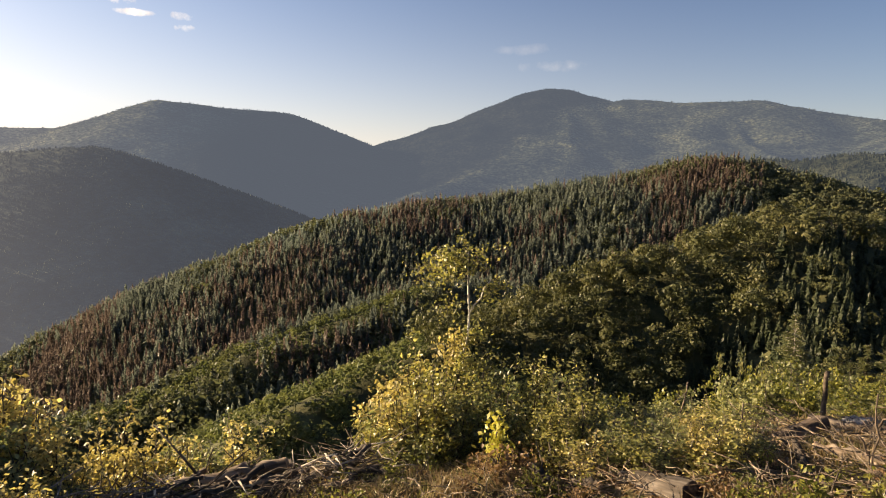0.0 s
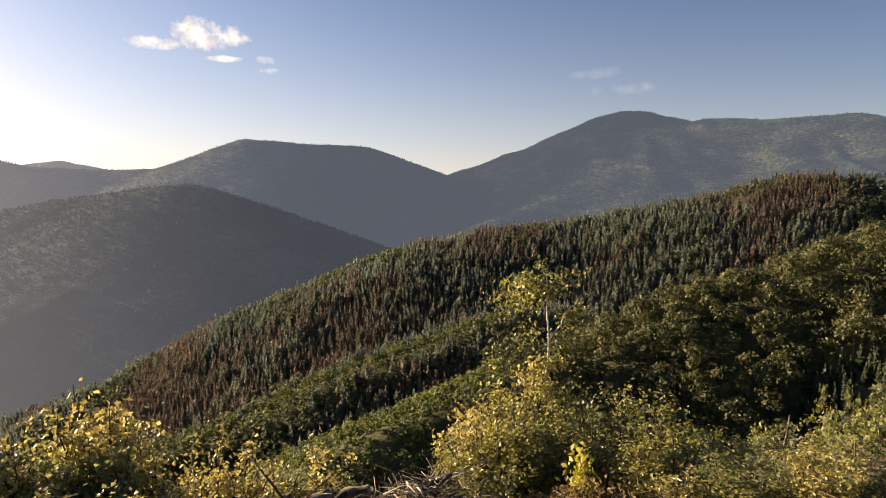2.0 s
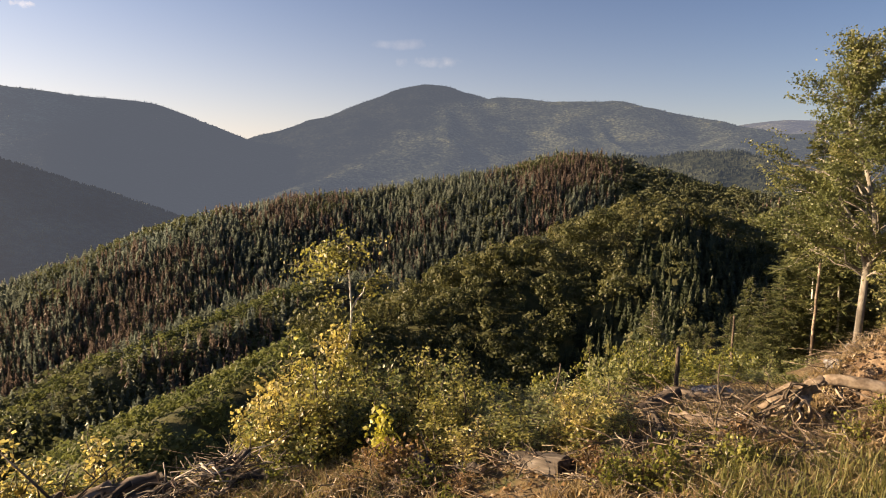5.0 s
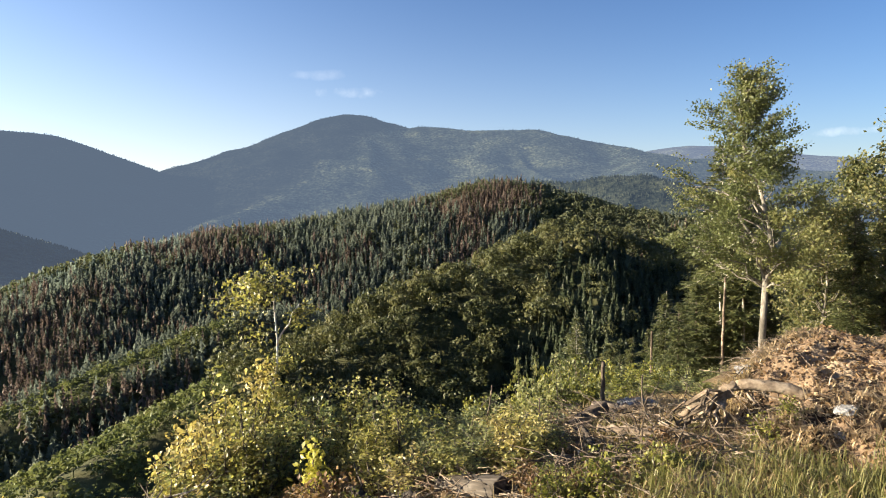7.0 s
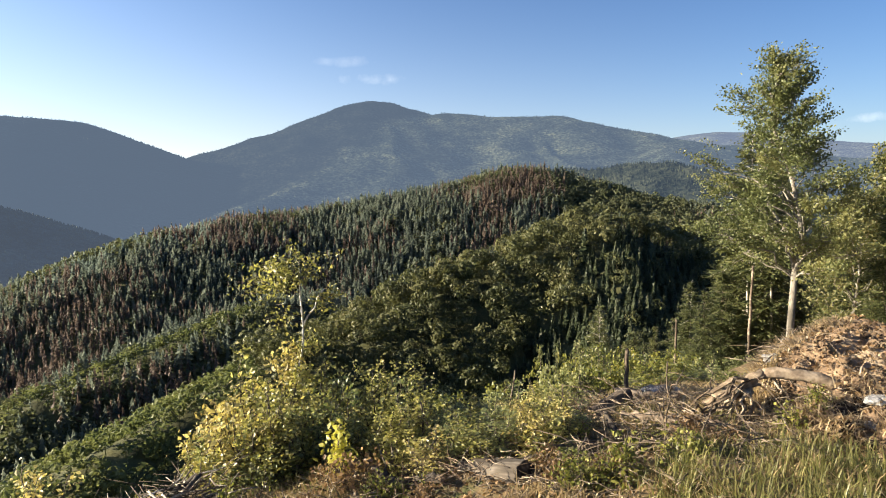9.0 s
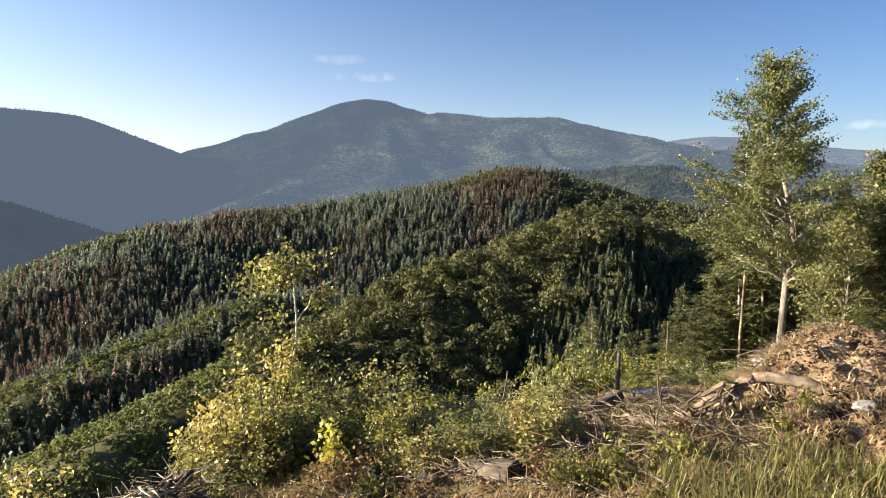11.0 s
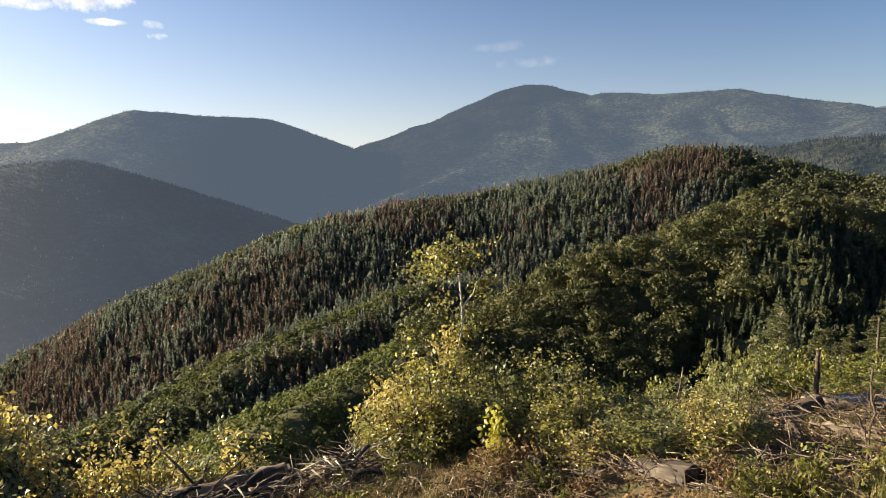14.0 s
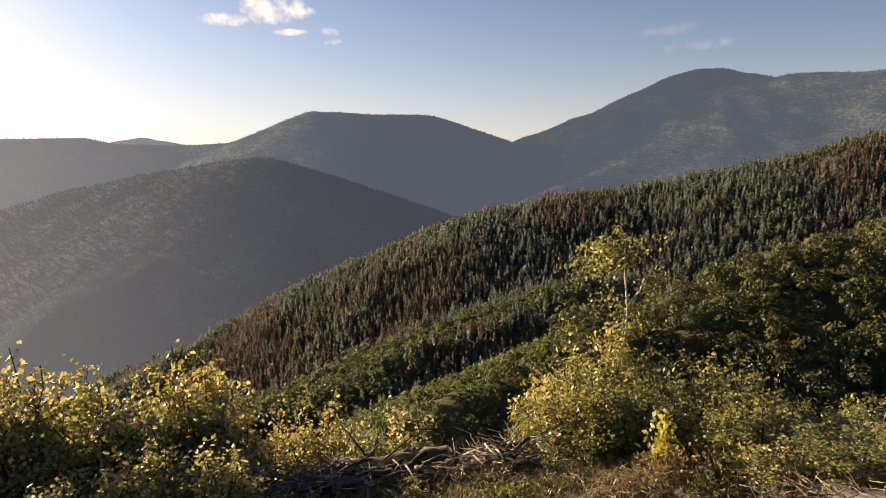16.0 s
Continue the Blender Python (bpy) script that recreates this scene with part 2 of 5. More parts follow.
MAT["green_grass"] = leaf_material("green_grass", (0.08, 0.085, 0.025), (0.16, 0.155, 0.05), (0.28, 0.25, 0.095), 0.4)
MAT["bark_pale"] = plain_material("pale_bark", 3.0, ((0.3, (0.16, 0.14, 0.11)), (0.5, (0.36, 0.33, 0.28)), (0.7, (0.5, 0.47, 0.41))), bump=0.008, stretch=(1, 1, 0.3))
MAT["beech_bark"] = plain_material("beech_bark", 3.0, ((0.3, (0.09, 0.08, 0.065)), (0.5, (0.19, 0.17, 0.14)), (0.7, (0.31, 0.285, 0.235))), bump=0.008, stretch=(1, 1, 0.3))
MAT["copper"] = leaf_material("withered_fern", (0.10, 0.06, 0.03), (0.21, 0.13, 0.065), (0.34, 0.23, 0.12), 0.4)
MAT["bark_dark"] = plain_material("dark_bark", 3.0, ((0.3, (0.05, 0.04, 0.03)), (0.55, (0.12, 0.10, 0.075)), (0.75, (0.2, 0.17, 0.13))), bump=0.01, stretch=(1, 1, 0.25))
MAT["deadwood"] = plain_material("weathered_wood", 2.5, ((0.28, (0.05, 0.038, 0.028)), (0.5, (0.16, 0.122, 0.09)), (0.72, (0.34, 0.28, 0.21))), bump=0.012, bump_scale=16, stretch=(1, 1, 0.12))
MAT["old_log"] = plain_material("old_log", 3.0, ((0.3, (0.026, 0.021, 0.017)), (0.5, (0.08, 0.066, 0.052)), (0.7, (0.19, 0.165, 0.135))), bump=0.012, bump_scale=18, stretch=(1, 1, 0.1))
MAT["root_wood"] = plain_material("root_wood", 3.0, ((0.3, (0.08, 0.06, 0.042)), (0.5, (0.21, 0.16, 0.112)), (0.7, (0.37, 0.30, 0.22))), bump=0.015, bump_scale=22)
MAT["cut_wood"] = plain_material("cut_wood", 6.0, ((0.3, (0.22, 0.15, 0.09)), (0.6, (0.40, 0.30, 0.19))), bump=0.003)
MAT["dry_stem"] = plain_material("dry_stems", 4.0, ((0.3, (0.09, 0.064, 0.042)), (0.55, (0.23, 0.17, 0.112)), (0.75, (0.44, 0.36, 0.26))))
MAT["bleached"] = plain_material("bleached_wood", 3.0, ((0.3, (0.11, 0.09, 0.07)), (0.5, (0.28, 0.24, 0.19)), (0.72, (0.50, 0.45, 0.37))), bump=0.008, bump_scale=16, stretch=(1, 1, 0.12))
MAT["stone"] = plain_material("grey_stone", 4.0, ((0.3, (0.13, 0.125, 0.12)), (0.55, (0.28, 0.275, 0.27)), (0.75, (0.42, 0.41, 0.40))), bump=0.02, bump_scale=14)
MAT["twig"] = plain_material("dry_twigs", 4.0, ((0.3, (0.05, 0.038, 0.028)), (0.55, (0.13, 0.10, 0.073)), (0.75, (0.33, 0.27, 0.2))))

# ---- mesh helpers ----
RNG = np.random.default_rng(7)


def mesh_of(name, verts, faces, mats, smooth=False, slots=None):
    """A mesh from an array of corners and an array (or arrays) of faces with 3 or 4 corners."""
    groups = faces if isinstance(faces, list) else [faces]
    groups = [np.asarray(g, np.int32) for g in groups if len(g)]
    loops = np.concatenate([g.ravel() for g in groups])
    sizes = np.concatenate([np.full(len(g), g.shape[1], np.int32) for g in groups])
    me = bpy.data.meshes.new(name)
    me.vertices.add(len(verts))
    me.vertices.foreach_set("co", np.asarray(verts, np.float32).ravel())
    me.loops.add(len(loops))
    me.loops.foreach_set("vertex_index", loops)
    me.polygons.add(len(sizes))
    me.polygons.foreach_set("loop_start", np.concatenate([[0], np.cumsum(sizes)[:-1]]).astype(np.int32))
    me.polygons.foreach_set("use_smooth", np.full(len(sizes), smooth))
    for m in mats:
        me.materials.append(MAT[m])
    if slots is not None:
        me.polygons.foreach_set("material_index", np.asarray(slots, np.int32))
    me.update(calc_edges=True)
    me.validate()
    return me


def part(name, me, parent, label=""):
    ob = new(name, me)
    ob.parent = parent
    return tagged(ob, label) if label else ob


def thing(name, label, category, m=None, group="", kind=""):
    ob = tagged(new(name), label, category, group, kind)
    if m is not None:
        ob.matrix_world = m
    return ob


def lattice(ix, iy, seed):
    h = (ix * 374761393 + iy * 668265263 + seed * 974634777) & 0xFFFFFFFF
    h = ((h ^ (h >> 13)) * 1274126177) & 0xFFFFFFFF
    return ((h ^ (h >> 16)) & 0xFFFF) / 65535.0


def value_noise(x, y, seed=0):
    ix, iy = np.floor(x).astype(np.int64), np.floor(y).astype(np.int64)
    fx, fy = x - ix, y - iy
    fx, fy = fx * fx * (3 - 2 * fx), fy * fy * (3 - 2 * fy)
    a, b = lattice(ix, iy, seed), lattice(ix + 1, iy, seed)
    c, d = lattice(ix, iy + 1, seed), lattice(ix + 1, iy + 1, seed)
    return (a * (1 - fx) + b * fx) * (1 - fy) + (c * (1 - fx) + d * fx) * fy - 0.5


def fbm(x, y, scale, octaves=4, seed=0):
    total, amp = 0.0, 1.0
    for k in range(octaves):
        total = total + amp * value_noise(x / scale * 2 ** k, y / scale * 2 ** k, seed + k)
        amp *= 0.5
    return total


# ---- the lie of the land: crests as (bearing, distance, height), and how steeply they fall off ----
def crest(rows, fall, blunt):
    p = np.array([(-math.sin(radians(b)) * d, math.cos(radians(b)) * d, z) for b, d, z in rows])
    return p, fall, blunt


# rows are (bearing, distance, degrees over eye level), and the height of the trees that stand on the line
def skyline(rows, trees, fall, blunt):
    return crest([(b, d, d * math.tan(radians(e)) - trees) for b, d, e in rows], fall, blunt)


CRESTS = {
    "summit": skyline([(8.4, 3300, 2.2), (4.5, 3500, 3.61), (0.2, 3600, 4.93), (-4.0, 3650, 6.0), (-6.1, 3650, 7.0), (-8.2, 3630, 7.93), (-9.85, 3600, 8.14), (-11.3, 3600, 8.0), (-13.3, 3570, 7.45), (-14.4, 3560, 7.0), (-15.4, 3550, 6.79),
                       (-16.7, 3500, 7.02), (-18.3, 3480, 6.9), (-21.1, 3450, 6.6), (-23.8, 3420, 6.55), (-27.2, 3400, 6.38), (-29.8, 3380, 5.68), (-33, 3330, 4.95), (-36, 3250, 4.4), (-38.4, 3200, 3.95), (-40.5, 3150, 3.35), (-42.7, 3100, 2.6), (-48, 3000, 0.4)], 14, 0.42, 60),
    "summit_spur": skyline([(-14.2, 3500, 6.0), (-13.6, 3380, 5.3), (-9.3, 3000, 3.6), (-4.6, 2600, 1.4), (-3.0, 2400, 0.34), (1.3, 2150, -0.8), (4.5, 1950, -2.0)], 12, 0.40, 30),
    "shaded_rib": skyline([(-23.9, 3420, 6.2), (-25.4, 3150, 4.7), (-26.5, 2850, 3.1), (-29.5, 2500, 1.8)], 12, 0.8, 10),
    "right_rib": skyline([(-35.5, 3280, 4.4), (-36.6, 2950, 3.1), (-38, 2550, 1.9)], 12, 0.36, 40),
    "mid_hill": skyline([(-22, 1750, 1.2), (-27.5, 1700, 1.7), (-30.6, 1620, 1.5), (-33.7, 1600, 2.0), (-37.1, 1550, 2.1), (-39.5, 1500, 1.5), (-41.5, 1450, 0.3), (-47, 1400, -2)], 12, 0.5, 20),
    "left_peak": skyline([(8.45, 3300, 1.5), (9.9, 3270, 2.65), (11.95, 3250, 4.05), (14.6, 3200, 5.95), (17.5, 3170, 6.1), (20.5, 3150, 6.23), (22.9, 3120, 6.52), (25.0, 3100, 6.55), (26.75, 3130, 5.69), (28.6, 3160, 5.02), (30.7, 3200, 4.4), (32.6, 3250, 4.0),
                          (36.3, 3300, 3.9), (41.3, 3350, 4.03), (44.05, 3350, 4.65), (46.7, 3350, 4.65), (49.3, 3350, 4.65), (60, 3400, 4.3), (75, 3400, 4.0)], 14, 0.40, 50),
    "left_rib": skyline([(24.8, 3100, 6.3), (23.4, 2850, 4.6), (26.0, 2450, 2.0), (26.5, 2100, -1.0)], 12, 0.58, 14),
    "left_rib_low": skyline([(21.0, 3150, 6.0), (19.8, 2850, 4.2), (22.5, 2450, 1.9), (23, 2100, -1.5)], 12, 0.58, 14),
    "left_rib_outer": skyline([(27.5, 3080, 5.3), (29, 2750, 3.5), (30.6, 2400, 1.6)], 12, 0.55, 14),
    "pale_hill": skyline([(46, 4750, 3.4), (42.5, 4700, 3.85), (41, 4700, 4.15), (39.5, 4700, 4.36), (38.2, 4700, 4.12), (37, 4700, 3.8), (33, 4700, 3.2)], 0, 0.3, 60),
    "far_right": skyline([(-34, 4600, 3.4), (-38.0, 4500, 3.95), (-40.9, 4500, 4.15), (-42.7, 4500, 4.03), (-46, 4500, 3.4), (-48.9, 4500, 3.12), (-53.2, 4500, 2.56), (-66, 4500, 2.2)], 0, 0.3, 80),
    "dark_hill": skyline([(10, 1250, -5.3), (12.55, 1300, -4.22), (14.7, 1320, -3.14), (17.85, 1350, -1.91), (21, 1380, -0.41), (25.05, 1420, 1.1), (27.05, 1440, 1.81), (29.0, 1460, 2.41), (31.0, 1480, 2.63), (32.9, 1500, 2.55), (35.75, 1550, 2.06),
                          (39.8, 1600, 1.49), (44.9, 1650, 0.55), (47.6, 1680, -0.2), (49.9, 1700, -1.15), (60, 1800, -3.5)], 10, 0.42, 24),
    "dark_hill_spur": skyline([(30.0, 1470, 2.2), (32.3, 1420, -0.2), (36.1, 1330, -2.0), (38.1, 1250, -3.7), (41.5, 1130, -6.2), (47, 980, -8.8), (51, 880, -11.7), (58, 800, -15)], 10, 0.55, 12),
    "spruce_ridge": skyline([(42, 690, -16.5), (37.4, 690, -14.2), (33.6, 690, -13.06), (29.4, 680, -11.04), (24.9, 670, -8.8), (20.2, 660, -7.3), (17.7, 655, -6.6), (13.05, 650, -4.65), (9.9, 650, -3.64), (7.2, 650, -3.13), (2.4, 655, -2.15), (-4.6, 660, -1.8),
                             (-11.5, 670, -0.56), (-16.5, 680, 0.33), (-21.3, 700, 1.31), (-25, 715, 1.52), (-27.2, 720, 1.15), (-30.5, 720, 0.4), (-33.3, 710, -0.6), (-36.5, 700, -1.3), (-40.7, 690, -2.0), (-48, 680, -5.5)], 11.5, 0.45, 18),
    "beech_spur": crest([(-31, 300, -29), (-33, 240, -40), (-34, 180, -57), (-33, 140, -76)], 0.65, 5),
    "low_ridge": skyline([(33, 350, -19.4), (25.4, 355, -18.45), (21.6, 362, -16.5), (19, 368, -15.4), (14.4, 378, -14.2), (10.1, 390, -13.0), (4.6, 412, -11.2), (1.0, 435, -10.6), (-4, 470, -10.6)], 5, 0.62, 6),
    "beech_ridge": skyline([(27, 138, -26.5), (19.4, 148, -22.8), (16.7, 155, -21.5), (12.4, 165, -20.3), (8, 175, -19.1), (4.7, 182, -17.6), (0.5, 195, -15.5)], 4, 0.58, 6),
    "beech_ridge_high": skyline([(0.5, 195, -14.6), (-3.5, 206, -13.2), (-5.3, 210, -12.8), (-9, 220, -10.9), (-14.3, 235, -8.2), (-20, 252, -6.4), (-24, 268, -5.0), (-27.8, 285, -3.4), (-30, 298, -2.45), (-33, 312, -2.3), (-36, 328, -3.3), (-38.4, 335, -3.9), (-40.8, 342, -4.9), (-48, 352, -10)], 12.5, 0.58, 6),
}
VALLEY = -235.0


def crest_height(x, y, pts, fall, blunt):
    best = np.full(x.shape, -1e9)
    gully = np.abs(fbm(x, y, 330, 3, 77)) * 55 if blunt >= 25 else 0.0      # on the flanks of the high hills
    for a, b in zip(pts[:-1], pts[1:]):
        ab = b[:2] - a[:2]
        t = np.clip(((x - a[0]) * ab[0] + (y - a[1]) * ab[1]) / (ab @ ab), 0, 1)
        d = np.hypot(x - a[0] - t * ab[0], y - a[1] - t * ab[1])
        h = a[2] + t * (b[2] - a[2]) - fall * (np.sqrt(d * d + blunt * blunt) - blunt)
        best = np.maximum(best, h - np.clip(d / 350, 0, 1) * gully - (0.22 * np.maximum(d - 75, 0) if blunt == 18 else 0.0))      # the spruce ridge steepens below
    return best


BANK_CREST = 7.1         # metres from the standpoint to the edge of the bank of torn-up earth
BANK_B = np.array((-80.0, -60.0, -53.6, -51.2, -49.3, -47.4, -46.2, -45.2, -44.6, -43.3, -41.5, -39.0))
BANK_RISE = np.array((8.6, 9.6, 10.4, 10.8, 11.5, 13.0, 13.8, 15.1, 16.3, 17.3, 18.6, 22.0))      # degrees under eye level of its edge


def home_slope(x, y):
    """The clearing on which the camera stands: gentle at first, then steep."""
    v = 0.97 * y - 0.22 * x
    over = np.maximum(v - 4.7, 0)
    z = -1.65 - 0.215 * v - 0.45 * (np.sqrt(over * over + 1.5) - 1.22)
    # the bank of earth: a rough face that climbs to its edge, washed out under the root, and a gentle back
    r, b = np.hypot(x, y), np.degrees(np.arctan2(-x, y))
    edge = -BANK_CREST * np.tan(np.radians(np.interp(b, BANK_B, BANK_RISE)))
    ex, ey = x / np.maximum(r, 0.1) * BANK_CREST, y / np.maximum(r, 0.1) * BANK_CREST
    ve = 0.97 * ey - 0.22 * ex
    foot = -1.65 - 0.215 * ve - 0.45 * (np.sqrt(np.maximum(ve - 4.7, 0) ** 2 + 1.5) - 1.22)
    rise = np.maximum(edge - foot - 0.27, 0) * np.clip((-b - 39) / 4, 0, 1) * np.clip((b + 100) / 25, 0, 1)
    t = np.clip((r - 5.0) / (BANK_CREST - 5.0), 0, 1)
    face = 0.35 * t + 0.65 * t * t * (3 - 2 * t)
    back = np.exp(-(np.maximum(r - BANK_CREST - 0.5, 0) / 2.2) ** 2)
    hollow = 0.20 * np.exp(-((b + 47.5) / 2.6) ** 4 - ((r - 6.25) / 0.28) ** 2)
    rough = np.clip(rise / 0.08, 0, 1) * np.clip(t * 4, 0, 1) * back
    clumps = 0.16 * fbm(x, y, 0.8, 3, 83) + 0.27 * np.abs(fbm(x, y, 0.42, 3, 87)) - 0.07 + 0.10 * fbm(x, y, 0.13, 2, 89)
    return z + rise * face * back - hollow * rough + rough * clumps


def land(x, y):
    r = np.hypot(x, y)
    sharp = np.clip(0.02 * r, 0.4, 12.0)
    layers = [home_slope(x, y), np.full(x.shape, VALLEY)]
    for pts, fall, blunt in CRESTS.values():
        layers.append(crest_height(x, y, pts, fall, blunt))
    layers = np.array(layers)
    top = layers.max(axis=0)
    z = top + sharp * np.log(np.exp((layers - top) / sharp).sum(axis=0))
    far = np.clip((r - 900) / 900, 0, 1)
    mid = np.clip((r - 40) / 120, 0, 1)
    z = z + far * (fbm(x, y, 420, 5, 3) * 12) + mid * (1 - far) * fbm(x, y, 60, 4, 9) * 5
    near = 1 - np.clip((r - 12) / 30, 0, 1)
    return z + near * (fbm(x, y, 0.9, 4, 21) * 0.16 + fbm(x, y, 3.5, 2, 25) * 0.22)


def land_at(x, y):
    return float(land(np.array([x]), np.array([y]))[0])


def sheet(name, radii, bearings, slot_of, mats):
    """A sheet of land over rings and bearings."""
    rr, bb = np.meshgrid(radii, np.radians(bearings), indexing="ij")
    x, y = -np.sin(bb) * rr, np.cos(bb) * rr
    z = land(x.ravel(), y.ravel()).reshape(x.shape)
    nr, nb = x.shape
    i = np.arange(nr * nb).reshape(nr, nb)
    quads = np.stack([i[:-1, :-1], i[:-1, 1:], i[1:, 1:], i[1:, :-1]], -1).reshape(-1, 4)
    verts = np.stack([x, y, z], -1).reshape(-1, 3)
    return mesh_of(name, verts, quads, mats, True, slot_of(verts[quads].mean(axis=1)))


front = np.arange(-68, 68.01, 0.4)
rear = np.arange(72, 292.01, 4.0)
all_bearings = np.concatenate([front, rear])
radii = np.concatenate([np.linspace(0.02, 1.8, 6), np.linspace(2.0, 5.0, 40), np.linspace(5.03, 8.6, 110), np.linspace(8.68, 14, 50), np.geomspace(14.3, 60, 50), np.geomspace(63, 780, 110), []])
far_radii = np.geomspace(780, 4960, 150)


def ground_slots(c):
    r = np.hypot(c[:, 0], c[:, 1])
    s = np.where(r < 45, 0, 1)
    b = np.degrees(np.arctan2(-c[:, 0], c[:, 1]))
    bare = (b < -41.5 + 3 * fbm(c[:, 0], c[:, 1], 0.8, 3, 5)) & (b > -75) & (r > 5.0 + 0.5 * fbm(c[:, 0], c[:, 1], 0.5, 2, 6)) & (r < 8.6)
    return np.where(bare, 2, s)


ground = tagged(new("ground", sheet("ground", radii, all_bearings, ground_slots, ["near_ground", "forest_floor", "earth"])),
                "hilly land of clearing, wooded ridges and far mountains", "ground", kind="structure")



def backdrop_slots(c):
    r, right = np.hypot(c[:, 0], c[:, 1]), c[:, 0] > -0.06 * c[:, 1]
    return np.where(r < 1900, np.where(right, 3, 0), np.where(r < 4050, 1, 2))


# the far sheet glows faintly: its haze is emitted by the surface
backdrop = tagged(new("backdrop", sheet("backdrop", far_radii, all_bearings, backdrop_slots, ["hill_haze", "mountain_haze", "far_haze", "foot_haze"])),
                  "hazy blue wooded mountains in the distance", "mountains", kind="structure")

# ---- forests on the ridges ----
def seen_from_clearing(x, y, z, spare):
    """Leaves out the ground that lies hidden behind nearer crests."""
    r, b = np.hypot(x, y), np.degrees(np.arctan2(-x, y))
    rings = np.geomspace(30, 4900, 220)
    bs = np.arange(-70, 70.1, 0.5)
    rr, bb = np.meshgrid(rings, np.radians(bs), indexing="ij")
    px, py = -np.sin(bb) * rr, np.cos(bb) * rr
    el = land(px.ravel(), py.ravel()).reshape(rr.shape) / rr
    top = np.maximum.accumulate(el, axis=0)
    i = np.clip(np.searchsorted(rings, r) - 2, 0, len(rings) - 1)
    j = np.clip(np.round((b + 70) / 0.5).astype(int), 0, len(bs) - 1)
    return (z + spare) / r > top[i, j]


def scatter(r0, r1, per, b0=-64, b1=62):
    """Points spread over a ring sector, about one on every `per` square metres."""
    area = radians(b1 - b0) * (r1 * r1 - r0 * r0) / 2
    n = int(area / per)
    r = np.sqrt(RNG.uniform(r0 * r0, r1 * r1, n))
    b = np.radians(RNG.uniform(b0, b1, n))
    x, y = -np.sin(b) * r, np.cos(b) * r
    return x, y, land(x, y), r, np.degrees(b)


def spruce_template(skirts=4, sides=7, seed=0):
    """A small conifer of ragged skirts, 1 m high and about 0.3 m wide, for far woods."""
    g = np.random.default_rng(seed)
    v, f = [], []
    for k in range(skirts):
        base = 0.10 + 0.9 * k / skirts
        tip = min(1.0, base + 0.9 / skirts * 1.9)
        rad = 0.17 * (1 - base) ** 0.75 + 0.012
        o = len(v)
        v.append((g.normal(0, 0.006), g.normal(0, 0.006), tip))
        for s in range(sides):
            a = 2 * math.pi * (s + g.uniform(-0.3, 0.3)) / sides
            q = rad * g.uniform(0.65, 1.2)
            v.append((q * math.cos(a), q * math.sin(a), base + g.uniform(-0.04, 0.04)))
        f += [(o, o + 1 + s, o + 1 + (s + 1) % sides) for s in range(sides)]
    o = len(v)
    v += [(0.012, 0, 0), (-0.006, 0.01, 0), (-0.006, -0.01, 0), (0, 0, 0.5)]
    f += [(o, o + 1, o + 3), (o + 1, o + 2, o + 3), (o + 2, o, o + 3)]
    return np.array(v), np.array(f)


def ragged_spruce(cards=26, seed=0, wide=0.115, low=0.16):
    """A narrow spruce as a cone of small drooping sprays round a thin trunk, 1 m high, for woods further off."""
    g = np.random.default_rng(seed)
    v, f = [], []
    for k in range(cards):
        q = (k + g.uniform(0, 1)) / cards
        z = low + (0.97 - low) * q
        rad = (wide * (1 - q) ** 0.75 + 0.010) * g.uniform(0.75, 1.25)
        a = k * 2.4 + g.uniform(-0.5, 0.5)
        d = np.array((math.cos(a), math.sin(a), 0))
        s = np.array((-d[1], d[0], 0)) * rad * g.uniform(0.55, 0.95)
        o = len(v)
        v += [(0, 0, min(1.0, z + g.uniform(0.06, 0.13))), d * rad + s + (0, 0, z + g.uniform(-0.08, 0.0)), d * rad * g.uniform(0.7, 1.1) - s + (0, 0, z + g.uniform(-0.08, 0.02))]
        f.append((o, o + 1, o + 2))
    o = len(v)
    v += [(0.010, 0, 0), (-0.006, 0.008, 0), (-0.006, -0.008, 0), (0, 0, 0.6)]
    f += [(o, o + 1, o + 3), (o + 1, o + 2, o + 3), (o + 2, o, o + 3)]
    return np.array(v), np.array(f)


